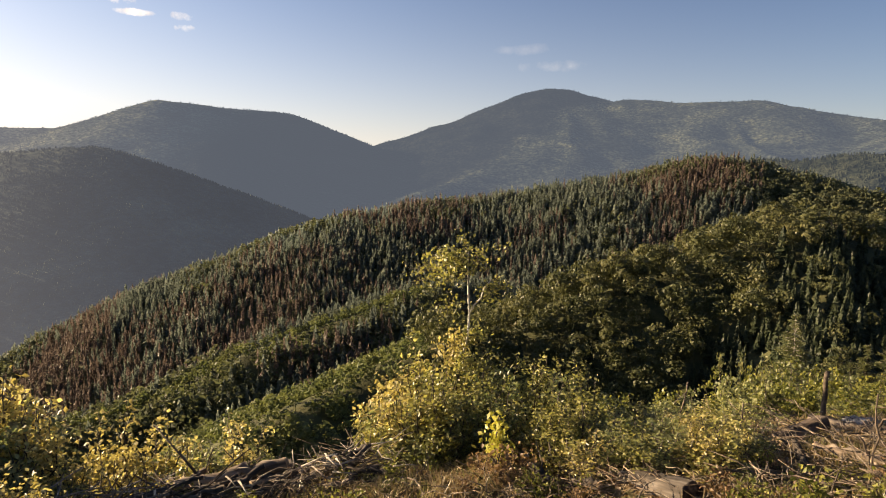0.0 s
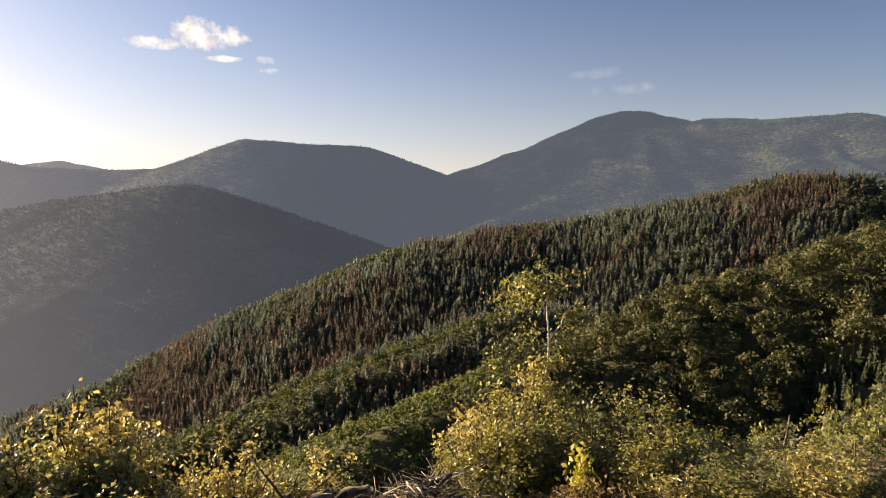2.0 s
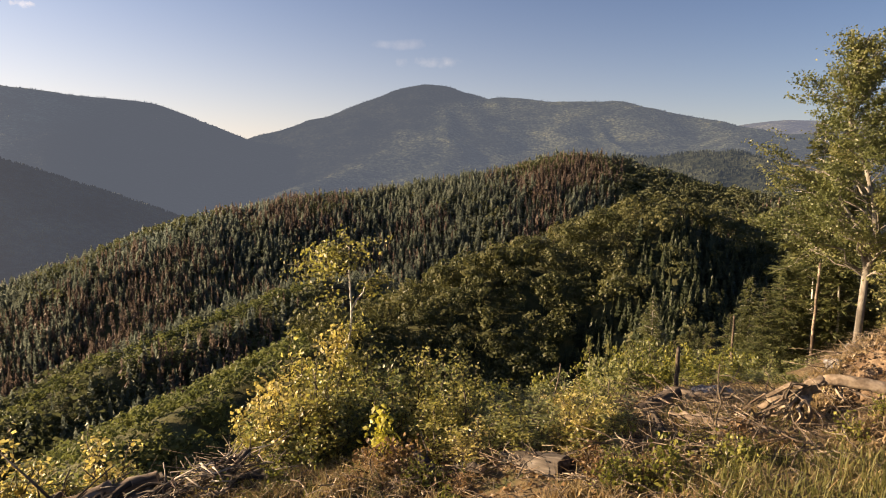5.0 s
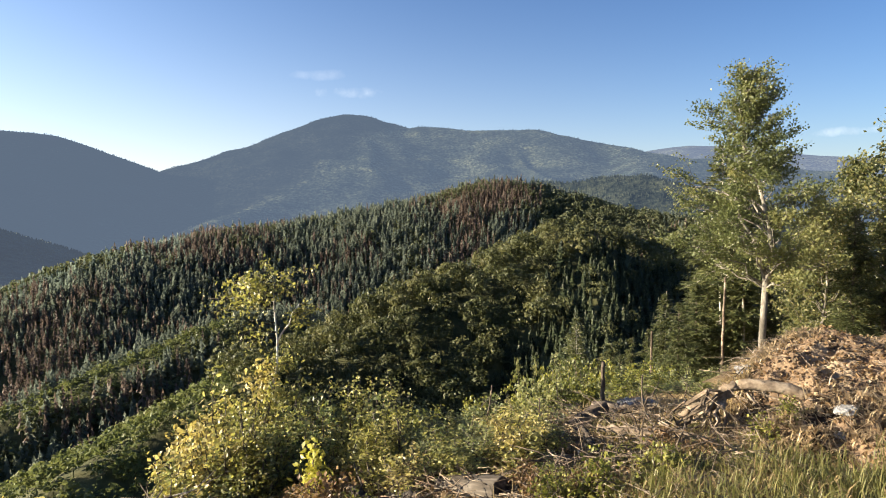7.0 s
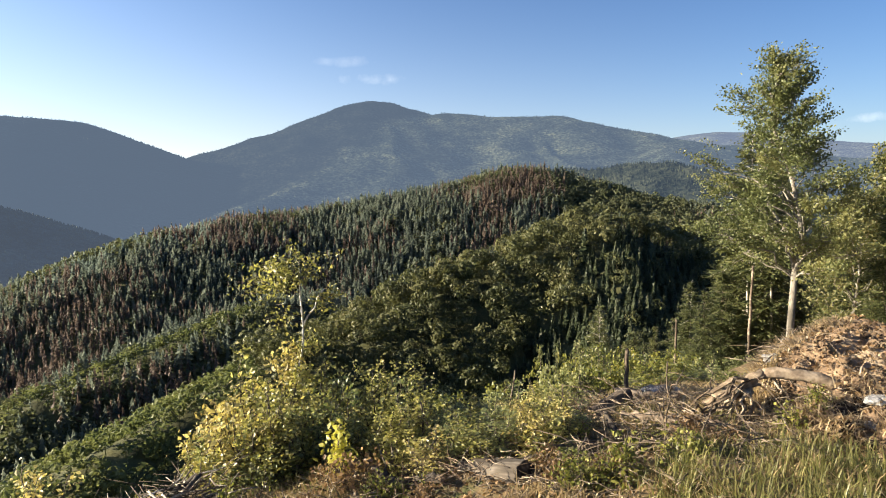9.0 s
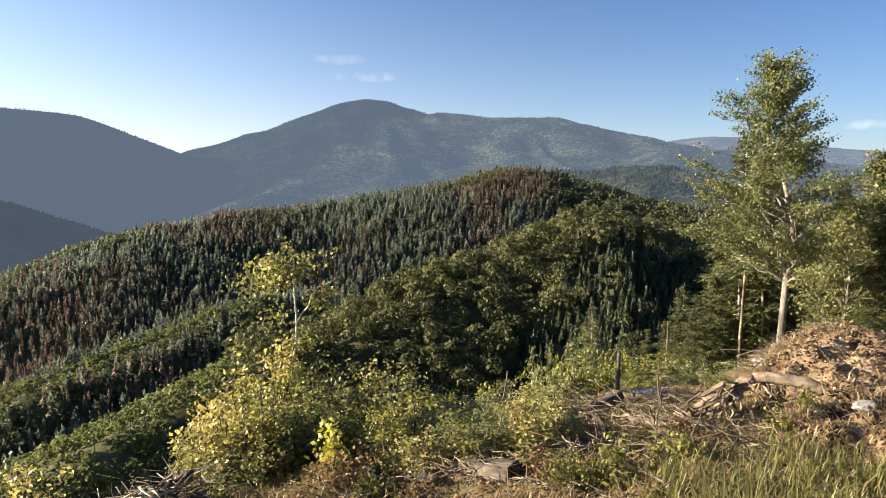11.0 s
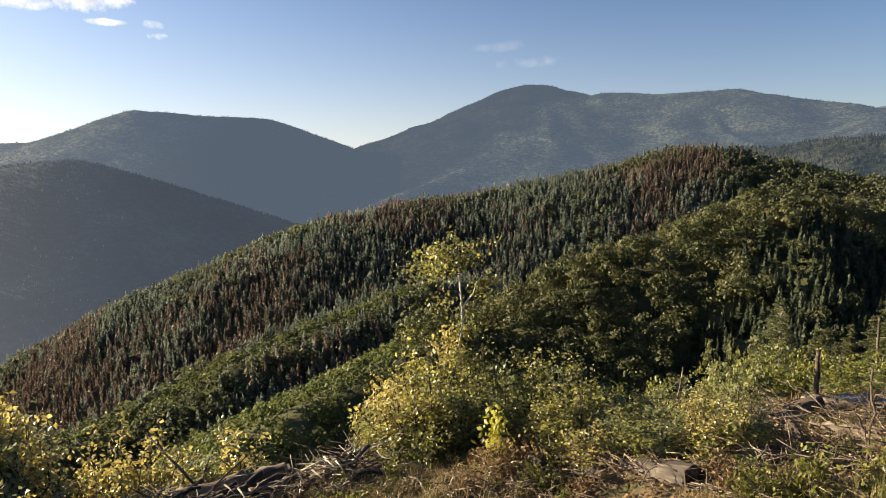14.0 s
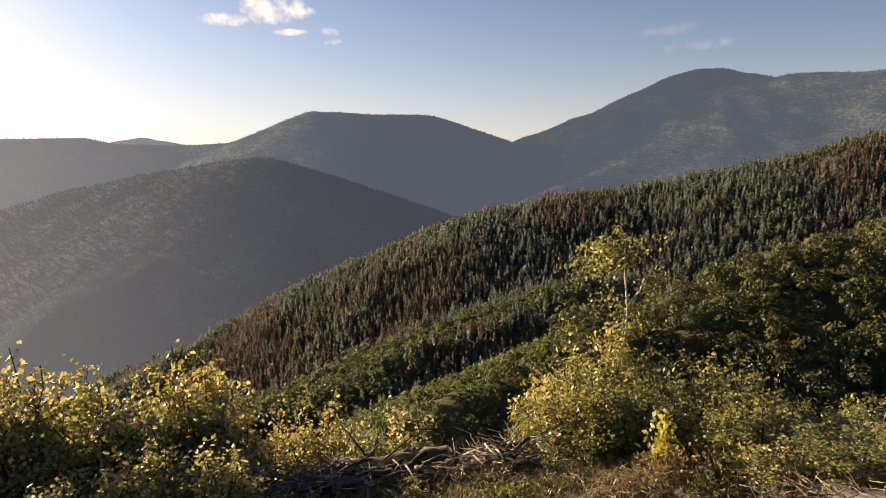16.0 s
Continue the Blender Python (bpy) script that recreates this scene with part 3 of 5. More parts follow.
def crown_template(cards=80, seed=0, low=0.3, size=0.05):
    """A broadleaved tree 1 m high: a domed crown of separate leafy boughs, each a shell of small tilted clumps, on a bare trunk."""
    g = np.random.default_rng(seed)
    mid = np.array((0, 0, low + 0.5 * (1 - low)))
    half = np.array((0.25, 0.25, 0.5 * (1 - low)))
    boughs = [np.array((0, 0, 1 - 0.14))]
    n = 8 if cards > 60 else 5
    for k in range(n):
        a, up = k * 2.4 + g.uniform(-0.4, 0.4), g.uniform(-0.55, 0.6)
        boughs.append(mid + half * np.array((math.cos(a) * math.sqrt(1 - up * up), math.sin(a) * math.sqrt(1 - up * up), up)) * g.uniform(0.6, 0.85))
    reach = [g.uniform(0.11, 0.17) for _ in boughs]
    v, f = [], []
    made = 0
    while made < cards:
        b = made % len(boughs)
        d = g.normal(size=3)
        d[2] = d[2] * 0.85 + 0.2
        d /= np.linalg.norm(d)
        out = boughs[b] - mid
        if d @ out < -0.35 * np.linalg.norm(out):
            continue
        made += 1
        c = boughs[b] + d * reach[b] * g.uniform(0.8, 1.06) * np.array((1, 1, 0.8))
        nrm = d + g.normal(0, 0.22, 3)
        nrm /= np.linalg.norm(nrm)
        t = np.cross(nrm, g.normal(size=3))
        t /= np.linalg.norm(t)
        u = np.cross(nrm, t)
        s = size * g.uniform(0.6, 1.15)
        o = len(v)
        v += [c + s * t, c + s * 0.8 * u - nrm * s * 0.25, c - s * t * g.uniform(0.7, 1.2), c - s * 0.8 * u - nrm * s * 0.25]
        f += [(o, o + 1, o + 2), (o, o + 2, o + 3)]
    o = len(v)
    v += [(0.012, 0, 0), (-0.007, 0.010, 0), (-0.007, -0.010, 0), (0, 0, 0.7)]
    f += [(o, o + 1, o + 3), (o + 1, o + 2, o + 3), (o + 2, o, o + 3)]
    return np.array(v), np.array(f)


def forest(name, label, templates, mat, x, y, z, h, width=1.0, category="forest"):
    """Plants many trees in one mesh."""
    vs, fs, o = [], [], 0
    pick = RNG.integers(0, len(templates), len(x))
    for k, (tv, tf) in enumerate(templates):
        idx = np.nonzero(pick == k)[0]
        if not len(idx):
            continue
        a = RNG.uniform(0, 2 * math.pi, len(idx))
        c, s = np.cos(a)[:, None], np.sin(a)[:, None]
        hh = h[idx][:, None]
        ww = hh * width * RNG.uniform(0.8, 1.2, (len(idx), 1))
        lean = RNG.normal(0, 0.03, (len(idx), 2))
        px = (tv[:, 0] * c - tv[:, 1] * s) * ww + x[idx][:, None] + lean[:, :1] * tv[:, 2] * hh
        py = (tv[:, 0] * s + tv[:, 1] * c) * ww + y[idx][:, None] + lean[:, 1:] * tv[:, 2] * hh
        pz = tv[:, 2] * hh + z[idx][:, None] - 0.02 * hh
        vs.append(np.stack([px, py, pz], -1).reshape(-1, 3))
        fs.append((tf[None] + (np.arange(len(idx)) * len(tv))[:, None, None] + o).reshape(-1, 3))
        o += len(idx) * len(tv)
    me = mesh_of(name, np.concatenate(vs), np.concatenate(fs), [mat])
    return tagged(new(name, me), label, category, kind="stuff")


SPRUCES = [ragged_spruce(26, s, 0.135, 0.10) for s in range(8)]
DEAD_SPRUCES = [ragged_spruce(18, s + 30, 0.085, 0.3) for s in range(5)]
FIRS = [ragged_spruce(120, s + 50, 0.14) for s in range(4)]
TINY = [spruce_template(2, 5, s) for s in range(4)]
CROWNS = [crown_template(220, s, 0.32, 0.039) for s in range(7)]
SMALL_CROWNS = [crown_template(26, s + 10, 0.12, 0.10) for s in range(6)]
HALF_CROWNS = [crown_template(28, s + 20, 0.25, 0.10) for s in range(5)]


def crest_gap(x, y, pts):
    """How far points lie from a crest line."""
    best = np.full(x.shape, 1e9)
    for p, q in zip(pts[:-1], pts[1:]):
        e = q[:2] - p[:2]
        t = np.clip(((x - p[0]) * e[0] + (y - p[1]) * e[1]) / (e @ e), 0, 1)
        best = np.minimum(best, np.hypot(x - p[0] - t * e[0], y - p[1] - t * e[1]))
    return best


# the spruce slope, green and bark-beetle brown, with some beeches between
near, far = scatter(240, 500, 13), scatter(500, 880, 12)
x, y, z, r, b = (np.concatenate(q) for q in zip(near, far))
ridge = np.maximum(crest_height(x, y, *CRESTS["spruce_ridge"]), crest_height(x, y, *CRESTS["low_ridge"]))
beech_top = np.maximum(crest_height(x, y, *CRESTS["beech_ridge"]), crest_height(x, y, *CRESTS["beech_ridge_high"]))
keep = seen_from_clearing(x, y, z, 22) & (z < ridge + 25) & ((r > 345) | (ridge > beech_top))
x, y, z, r, b = x[keep], y[keep], z[keep], r[keep], b[keep]
h = np.clip(RNG.normal(13.5, 2.8, len(x)) * (1 + 0.25 * fbm(x, y, 70, 2, 91)), 6, 21)
kind = fbm(x, y, 80, 3, 31) + RNG.normal(0, 0.14, len(x))
gap = crest_gap(x, y, CRESTS["spruce_ridge"][0])
brown = 0.75 * fbm(x, y, 70, 3, 47) + RNG.normal(0, 0.16, len(x)) - 0.22 + np.where(b > 16, 0.15, 0.0) - np.where(r < 480, 0.15, 0.0) + 0.22 * np.clip((gap - 35) / 30, 0, 1) * (b > 2)
brown += 0.42 * np.exp(-((b + 24.5) / 4.0) ** 2) * np.exp(-((gap - 55) / 32) ** 2)
low_ridge = (r < 480) & (b > -8)
beech = (kind > np.where(b < -3, 0.30, 0.36)) | (low_ridge & (kind > 0.10)) | ((b < -28) & (kind > 0.0))
dead = ~beech & (brown > 0.02)
live = ~beech & ~dead
pale = live & (b > 4) & (gap < 45 + 25 * fbm(x, y, 40, 2, 53)) & (b < 19)
live &= ~pale
# low pale trees along this crest also stand for its sunlit edge
strip = (crest_gap(x, y, CRESTS["low_ridge"][0]) < 13 + fbm(x, y, 30, 2, 71) * 12) & (b > 1)
beech, dead, live, pale = beech & ~strip, dead & ~strip, live & ~strip, pale & ~strip
forest("ridge_young_wood", "pale green young trees along the low crest", SMALL_CROWNS, "young", x[strip], y[strip], z[strip], h[strip] * 0.42, 1.4)
forest("spruce_forest", "dense dark green spruce forest on the middle ridge", SPRUCES, "spruce", x[live], y[live], z[live], h[live], 1.08)
forest("young_spruce_forest", "paler blue-green spruces along the falling ridge", SPRUCES, "spruce_pale", x[pale], y[pale], z[pale], h[pale] * 0.85, 1.1)
forest("dead_spruce_forest", "brown dead spruces scattered over the middle ridge", DEAD_SPRUCES, "dead_spruce", x[dead], y[dead], z[dead], h[dead], 1.05)
forest("ridge_beech_wood", "green beeches mixed between the ridge spruces", HALF_CROWNS, "beech", x[beech], y[beech], z[beech], h[beech] * 0.8, 1.1)

# the nearer beech ridge, its lower end overgrown with young trees
x, y, z, r, b = scatter(95, 350, 8)
off = np.maximum(np.maximum(crest_height(x, y, *CRESTS["beech_ridge"]), crest_height(x, y, *CRESTS["beech_ridge_high"])), crest_height(x, y, *CRESTS["beech_spur"]))
young = b > 0.5 + fbm(x, y, 25, 2, 61) * 6
few = RNG.random(len(x)) < 0.30
EDGE = 222         # nearer than this, dark firs are added for the shade at the slope's foot
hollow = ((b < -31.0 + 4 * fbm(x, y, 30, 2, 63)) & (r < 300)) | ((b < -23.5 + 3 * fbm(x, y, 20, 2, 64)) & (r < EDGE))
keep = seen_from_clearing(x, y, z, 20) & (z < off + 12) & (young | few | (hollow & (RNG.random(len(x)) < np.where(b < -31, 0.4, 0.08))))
x, y, z, r, b, young, hollow = x[keep], y[keep], z[keep], r[keep], b[keep], young[keep], hollow[keep]
h = np.where(young, RNG.uniform(3, 6.5, len(x)), np.clip(RNG.normal(13.0, 2.2, len(x)), 8, 18))
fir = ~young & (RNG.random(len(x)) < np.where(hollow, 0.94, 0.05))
h = np.where(hollow, h * 0.72, h)
broad = ~young & ~fir
forest("beech_forest", "dense olive green beech forest on the near ridge", CROWNS, "beech_near", x[broad], y[broad], z[broad], h[broad], 1.0)
forest("near_ridge_firs", "dark firs among the beeches, added for the hollow's shade", FIRS, "fir_shaded", x[fir], y[fir], z[fir], h[fir], 0.95)
under = broad & (b > -21) & (RNG.random(len(x)) < 0.6)
forest("beech_undergrowth", "young beeches under the old crowns", HALF_CROWNS, "beech_near", x[under] + 3.1, y[under] - 2.2, land(x[under] + 3.1, y[under] - 2.2), h[under] * 0.42, 1.2)
forest("young_wood", "light green young trees on the lower ridge end", SMALL_CROWNS, "young", x[young], y[young], z[young], h[young], 1.25)

# far woods: single trees are only specks there
x, y, z, r, b = scatter(790, 1900, 75)
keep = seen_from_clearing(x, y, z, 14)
left = keep & (x < -0.06 * y)
right = keep & ~left
# far trees share the hills' materials, with haze as emission
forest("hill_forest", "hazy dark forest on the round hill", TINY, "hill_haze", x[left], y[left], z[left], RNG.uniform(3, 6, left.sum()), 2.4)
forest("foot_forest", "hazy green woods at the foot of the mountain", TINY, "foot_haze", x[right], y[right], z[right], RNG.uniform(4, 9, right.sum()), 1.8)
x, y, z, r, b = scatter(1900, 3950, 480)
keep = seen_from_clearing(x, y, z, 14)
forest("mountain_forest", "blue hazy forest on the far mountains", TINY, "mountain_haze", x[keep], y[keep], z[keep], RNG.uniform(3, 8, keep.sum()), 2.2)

# a copse along the foot of the round hill's spur, coloured paler as if sunlit
COPSE_BEARING, COPSE_DEPTH = (39.5, 42.0, 45.0, 48.0, 51.0), (6.0, 6.9, 8.2, 9.6, 11.4)
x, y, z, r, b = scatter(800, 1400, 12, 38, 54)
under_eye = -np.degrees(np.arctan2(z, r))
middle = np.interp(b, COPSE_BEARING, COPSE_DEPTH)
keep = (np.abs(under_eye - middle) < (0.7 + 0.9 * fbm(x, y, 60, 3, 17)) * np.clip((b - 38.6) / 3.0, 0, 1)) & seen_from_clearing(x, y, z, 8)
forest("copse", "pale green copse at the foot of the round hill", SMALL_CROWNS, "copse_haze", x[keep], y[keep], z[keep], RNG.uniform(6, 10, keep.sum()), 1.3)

# ---- shapes for the foreground plants and wood ----
def spot(bearing, distance, lift=0.0):
    x, y = -math.sin(radians(bearing)) * distance, math.cos(radians(bearing)) * distance
    return x, y, land_at(x, y) + lift


def tubes(lines, sides=5):
    """Tapered round bars along lines of (points, first radius, last radius)."""
    vs, fs, o = [], [], 0
    ang = np.arange(sides) * 2 * math.pi / sides
    for pts, r0, r1 in lines:
        p = np.asarray(pts, float)
        k = len(p)
        d = np.gradient(p, axis=0)
        d /= np.linalg.norm(d, axis=1)[:, None] + 1e-9
        ref = np.array((0.3, 0.9, 0.2)) if abs(d[0, 2]) > 0.7 else np.array((0.1, 0.2, 1.0))
        u = np.cross(d, ref)
        u /= np.linalg.norm(u, axis=1)[:, None] + 1e-9
        w_ = np.cross(d, u)
        rad = np.linspace(r0, r1, k)[:, None, None]
        ring = p[:, None] + rad * (u[:, None] * np.cos(ang)[None, :, None] + w_[:, None] * np.sin(ang)[None, :, None])
        vs.append(ring.reshape(-1, 3))
        i = np.arange(k * sides).reshape(k, sides) + o
        j = np.roll(i, -1, axis=1)
        fs.append(np.stack([i[:-1], j[:-1], j[1:], i[1:]], -1).reshape(-1, 4))
        o += k * sides
        for row, q, flip in ((i[0], p[0], True), (i[-1], p[-1], False)):      # closed ends
            vs.append(q[None])
            tri = np.stack([row, np.roll(row, -1), np.full(sides, o), np.full(sides, o)], -1)
            fs.append(tri[:, [1, 0, 2, 2]] if flip else tri)
            o += 1
    quads = np.concatenate(fs)
    tri = quads[:, 2] == quads[:, 3]
    return np.concatenate(vs), [quads[~tri], quads[tri][:, :3]]


def leaves(points, size, g, droop=0.25):
    """Small pointed, slightly folded leaves at the given points."""
    n = len(points)
    nrm = g.normal(size=(n, 3)) + np.array((0, 0, 0.7))
    nrm /= np.linalg.norm(nrm, axis=1)[:, None]
    t = np.cross(nrm, g.normal(size=(n, 3)))
    t[:, 2] -= droop
    t /= np.linalg.norm(t, axis=1)[:, None]
    u = np.cross(nrm, t)
    s = size * g.uniform(0.6, 1.25, (n, 1))
    c = np.asarray(points)
    v = np.stack([c - t * s * 0.5, c + u * s * 0.36 + nrm * s * 0.08, c + t * s * 0.55, c - u * s * 0.36 + nrm * s * 0.08], 1).reshape(-1, 3)
    o = np.arange(n)[:, None] * 4
    return v, np.concatenate([o + np.array([[0, 1, 2]]), o + np.array([[0, 2, 3]])])


def bent(a, b, sag, g, k=6, wobble=0.03):
    """A crooked line from a to b."""
    a, b = np.asarray(a, float), np.asarray(b, float)
    t = np.linspace(0, 1, k)[:, None]
    length = np.linalg.norm(b - a)
    off = g.normal(0, wobble * length, (k, 3)) * np.sin(np.pi * t) ** 0.5
    return a + (b - a) * t + off + np.array((0, 0, 1)) * sag * np.sin(np.pi * t)


def shrub(name, label, seed, height, spread, stems, count, size, mat, bark="bark_dark", category="sapling", bare=0.12, group="saplings on the clearing"):
    """A many-stemmed leafy sapling: stems with side twigs, and a crown of single leaves."""
    g = np.random.default_rng(seed)
    lines, pts = [], []
    for s in range(stems):
        a = g.uniform(0, 2 * math.pi)
        lean = g.uniform(0.1, 1.0) * spread
        tall = height * (1.0 if s == 0 else g.uniform(0.55, 0.95))
        base = np.array((0.06 * math.cos(a), 0.06 * math.sin(a), -0.1))
        tip = np.array((lean * math.cos(a), lean * math.sin(a), tall))
        line = bent(base, tip, 0.0, g, 9, 0.03)
        lines.append((line, 0.016 * height ** 0.7, 0.004))
        n_tw = int(7 + 5 * tall)
        for q in g.uniform(bare, 1.0, n_tw):
            k = min(int(q * 8), 7)
            f = q * 8 - k
            p = line[k] * (1 - f) + line[k + 1] * f
            b = g.uniform(0, 2 * math.pi)
            reach = (0.5 * spread + 0.1) * (1.25 - q) * g.uniform(0.5, 1.2)
            e = p + np.array((math.cos(b) * reach, math.sin(b) * reach, reach * g.uniform(0.2, 0.9)))
            tw = bent(p, e, 0.02, g, 3, 0.05)
            lines.append((tw, 0.006, 0.002))
            m = max(3, int(count / (stems * n_tw)))
            at = g.uniform(0.15, 1.05, m) ** 0.8
            c = tw[0] + (tw[-1] - tw[0]) * at[:, None] + g.normal(0, 0.04 + 0.04 * spread, (m, 3))
            pts.append(c)
    pts = np.concatenate(pts)
    pts = pts[pts[:, 2] > 0.02]
    ob = thing(name, label, category, group=group)
    v, f = tubes(lines, 3)
    part("stem", mesh_of("stem", v, f, [bark], True), ob, "thin bare woody stems and twigs")
    v, f = leaves(pts, size, g)
    part("crown", mesh_of("crown", v, f, [mat]), ob, "loose crown of small leaves")
    return ob


def place(ob, bearing, distance, turn=0.0, size=1.0, lift=-0.03, tall=1.0):
    ob.matrix_world = Matrix.Translation(spot(bearing, distance, lift)) @ pose(0, 0, 0, 0, 0, turn) @ Matrix.Diagonal((size, size, size * tall, 1))
    return ob


def place_copy(ob, bearing, distance, turn=0.0, size=1.0, lift=-0.03, tall=1.0):
    m = Matrix.Translation(spot(bearing, distance, lift)) @ pose(0, 0, 0, 0, 0, turn)
    c = copy_thing(ob, m)
    c.scale = (size, size, size * tall)
    return c


def conifer(name, label, seed, height, width, bare=0.25, mat="needle", whorls=22, bark="bark_dark", girth=0.016, group="trees beside the clearing"):
    """A spruce: straight trunk, whorls of drooping boughs, each bough a spray of short needle fronds."""
    g = np.random.default_rng(seed)
    lines = [(bent((0, 0, -0.3), (g.normal(0, 0.1), g.normal(0, 0.1), height), 0, g, 8, 0.004), girth * height, 0.01)]
    vs = []
    for k in range(whorls):
        q = k / (whorls - 1)
        for s in range(g.integers(5, 8)):
            z = height * min(0.99, bare + (1 - bare) * q ** 0.9 + g.normal(0, 0.012)) - 0.1
            a = g.uniform(0, 2 * math.pi)
            reach = (width * (1 - q) ** 0.8 + 0.12) * g.uniform(0.55, 1.15)
            d = np.array((math.cos(a), math.sin(a), 0))
            e = np.array((0, 0, z)) + d * reach + np.array((0, 0, reach * (g.uniform(-0.6, -0.1) + 0.75 * q)))
            p0 = np.array((0, 0, z))
            lines.append((np.array([p0, (p0 + e) / 2 + (0, 0, 0.04), e]), 0.012, 0.003))
            side = np.array((-d[1], d[0], 0))
            nfr = max(3, int(reach * 8))
            for f in range(nfr):
                t = (f + 0.7) / nfr
                c = p0 + (e - p0) * t
                for sg in (-1, 1):
                    ln = reach * 0.5 * (1.15 - 0.7 * t) * g.uniform(0.6, 1.3) + 0.05
                    tip = c + (side * sg * 0.85 + d * 0.6) * ln + np.array((0, 0, -ln * g.uniform(0.05, 0.6)))
                    m = 7                                  # needle-clad twigs along the frond, alternately to both sides
                    at = c + (tip - c) * np.linspace(0.08, 0.95, m)[:, None]
                    way = (tip - c) / np.linalg.norm(tip - c) * 0.8 + np.where(np.arange(m) % 2, 0.75, -0.75)[:, None] * d + g.normal(0, 0.28, (m, 3))
                    end = at + way * (0.10 + 0.30 * ln) * np.linspace(1.0, 0.6, m)[:, None] * g.uniform(0.7, 1.2, (m, 1))
                    wide = np.cross(way, g.normal(0, 0.5, (m, 3)) + (0, 0, 1.0))
                    wide *= 0.026 / (np.linalg.norm(wide, axis=1)[:, None] + 1e-6)
                    vs.append(np.stack([at - wide * 0.6, at + wide * 0.6, (at + end) / 2 + wide * 1.25, end, (at + end) / 2 - wide * 1.25], 1).reshape(-1, 3))
    # dead stubs on the bare part
    for k in range(int(10 * bare * height / 3)):
        a, z = g.uniform(0, 6.28), g.uniform(0.08, bare) * height
        ln = g.uniform(0.15, 0.6)
        lines.append((np.array([(0, 0, z), (math.cos(a) * ln, math.sin(a) * ln, z - 0.1 * ln)]), 0.008, 0.003))
    ob = thing(name, label, "tree", group=group)
    v, f = tubes(lines, 5)
    part("trunk", mesh_of("trunk", v, f, [bark], True), ob, "straight grey trunk with thin boughs")
    vs = np.concatenate(vs)
    o = np.arange(0, len(vs), 5)[:, None]
    part("crown", mesh_of("crown", vs, [o + np.array([[0, 1, 2, 4]]), o + np.array([[4, 2, 3]])], [mat]), ob, "drooping sprays of green needles")
    return ob


def broad_tree(name, label, seed, height, lumps, fork, trunk_r, count, size, mat, lean=(0, 0), group="trees beside the clearing"):
    """A broadleaved tree: trunk, forked limbs to each bough, and leaves in loose tufts. lumps: rows of height share, reach."""
    g = np.random.default_rng(seed)
    axis = bent((0, 0, -0.4), (lean[0], lean[1], height * 0.97), 0, g, 14, 0.008)
    lines = [(axis, trunk_r, 0.012)]
    tufts = []
    hs, rs = np.array([a for a, _ in lumps]), np.array([b for _, b in lumps])
    n = 46
    for k in range(n):
        q = fork + (1 - fork) * (k + g.uniform(0, 1)) / n
        reach = np.interp(q, hs, rs) * g.uniform(0.45, 1.1)
        a = k * 2.4 + g.uniform(-0.5, 0.5)
        end = np.array((lean[0] * q + math.cos(a) * reach, lean[1] * q + math.sin(a) * reach, q * height))
        start_q = max(fork * 0.85, q - 0.05 - reach * 0.07)
        i = min(int(start_q * 13), 12)
        start = axis[i] * (1 - (start_q * 13 - i)) + axis[i + 1] * (start_q * 13 - i)
        limb = bent(start, end, 0.0, g, 7, 0.045)
        lines.append((limb, 0.006 + 0.016 * reach, 0.005))
        for t in (0.55, 0.75, 0.9, 1.0):
            c = limb[0] + (limb[-1] - limb[0]) * t
            for w in range(2):
                e = c + g.normal(0, 0.32, 3) * (0.5 + 0.3 * reach) * np.array((1, 1, 0.7))
                lines.append((bent(c, e, 0.02, g, 3, 0.05), 0.006, 0.002))
                tufts.append((e, 0.10 + 0.05 * reach))
                tufts.append(((c + e) / 2, 0.12))
    per = count // len(tufts)
    pts = np.concatenate([c + g.normal(0, s, (per, 3)) * np.array((1.15, 1.15, 0.75)) for c, s in tufts])
    ob = thing(name, label, "tree", group=group)
    v, f = tubes(lines, 6)
    part("trunk", mesh_of("trunk", v, f, ["beech_bark"], True), ob, "pale grey trunk forking into limbs")
    v, f = leaves(pts, size, g)
    part("crown", mesh_of("crown", v, f, [mat]), ob, "airy crown of olive green leaves")
    return ob


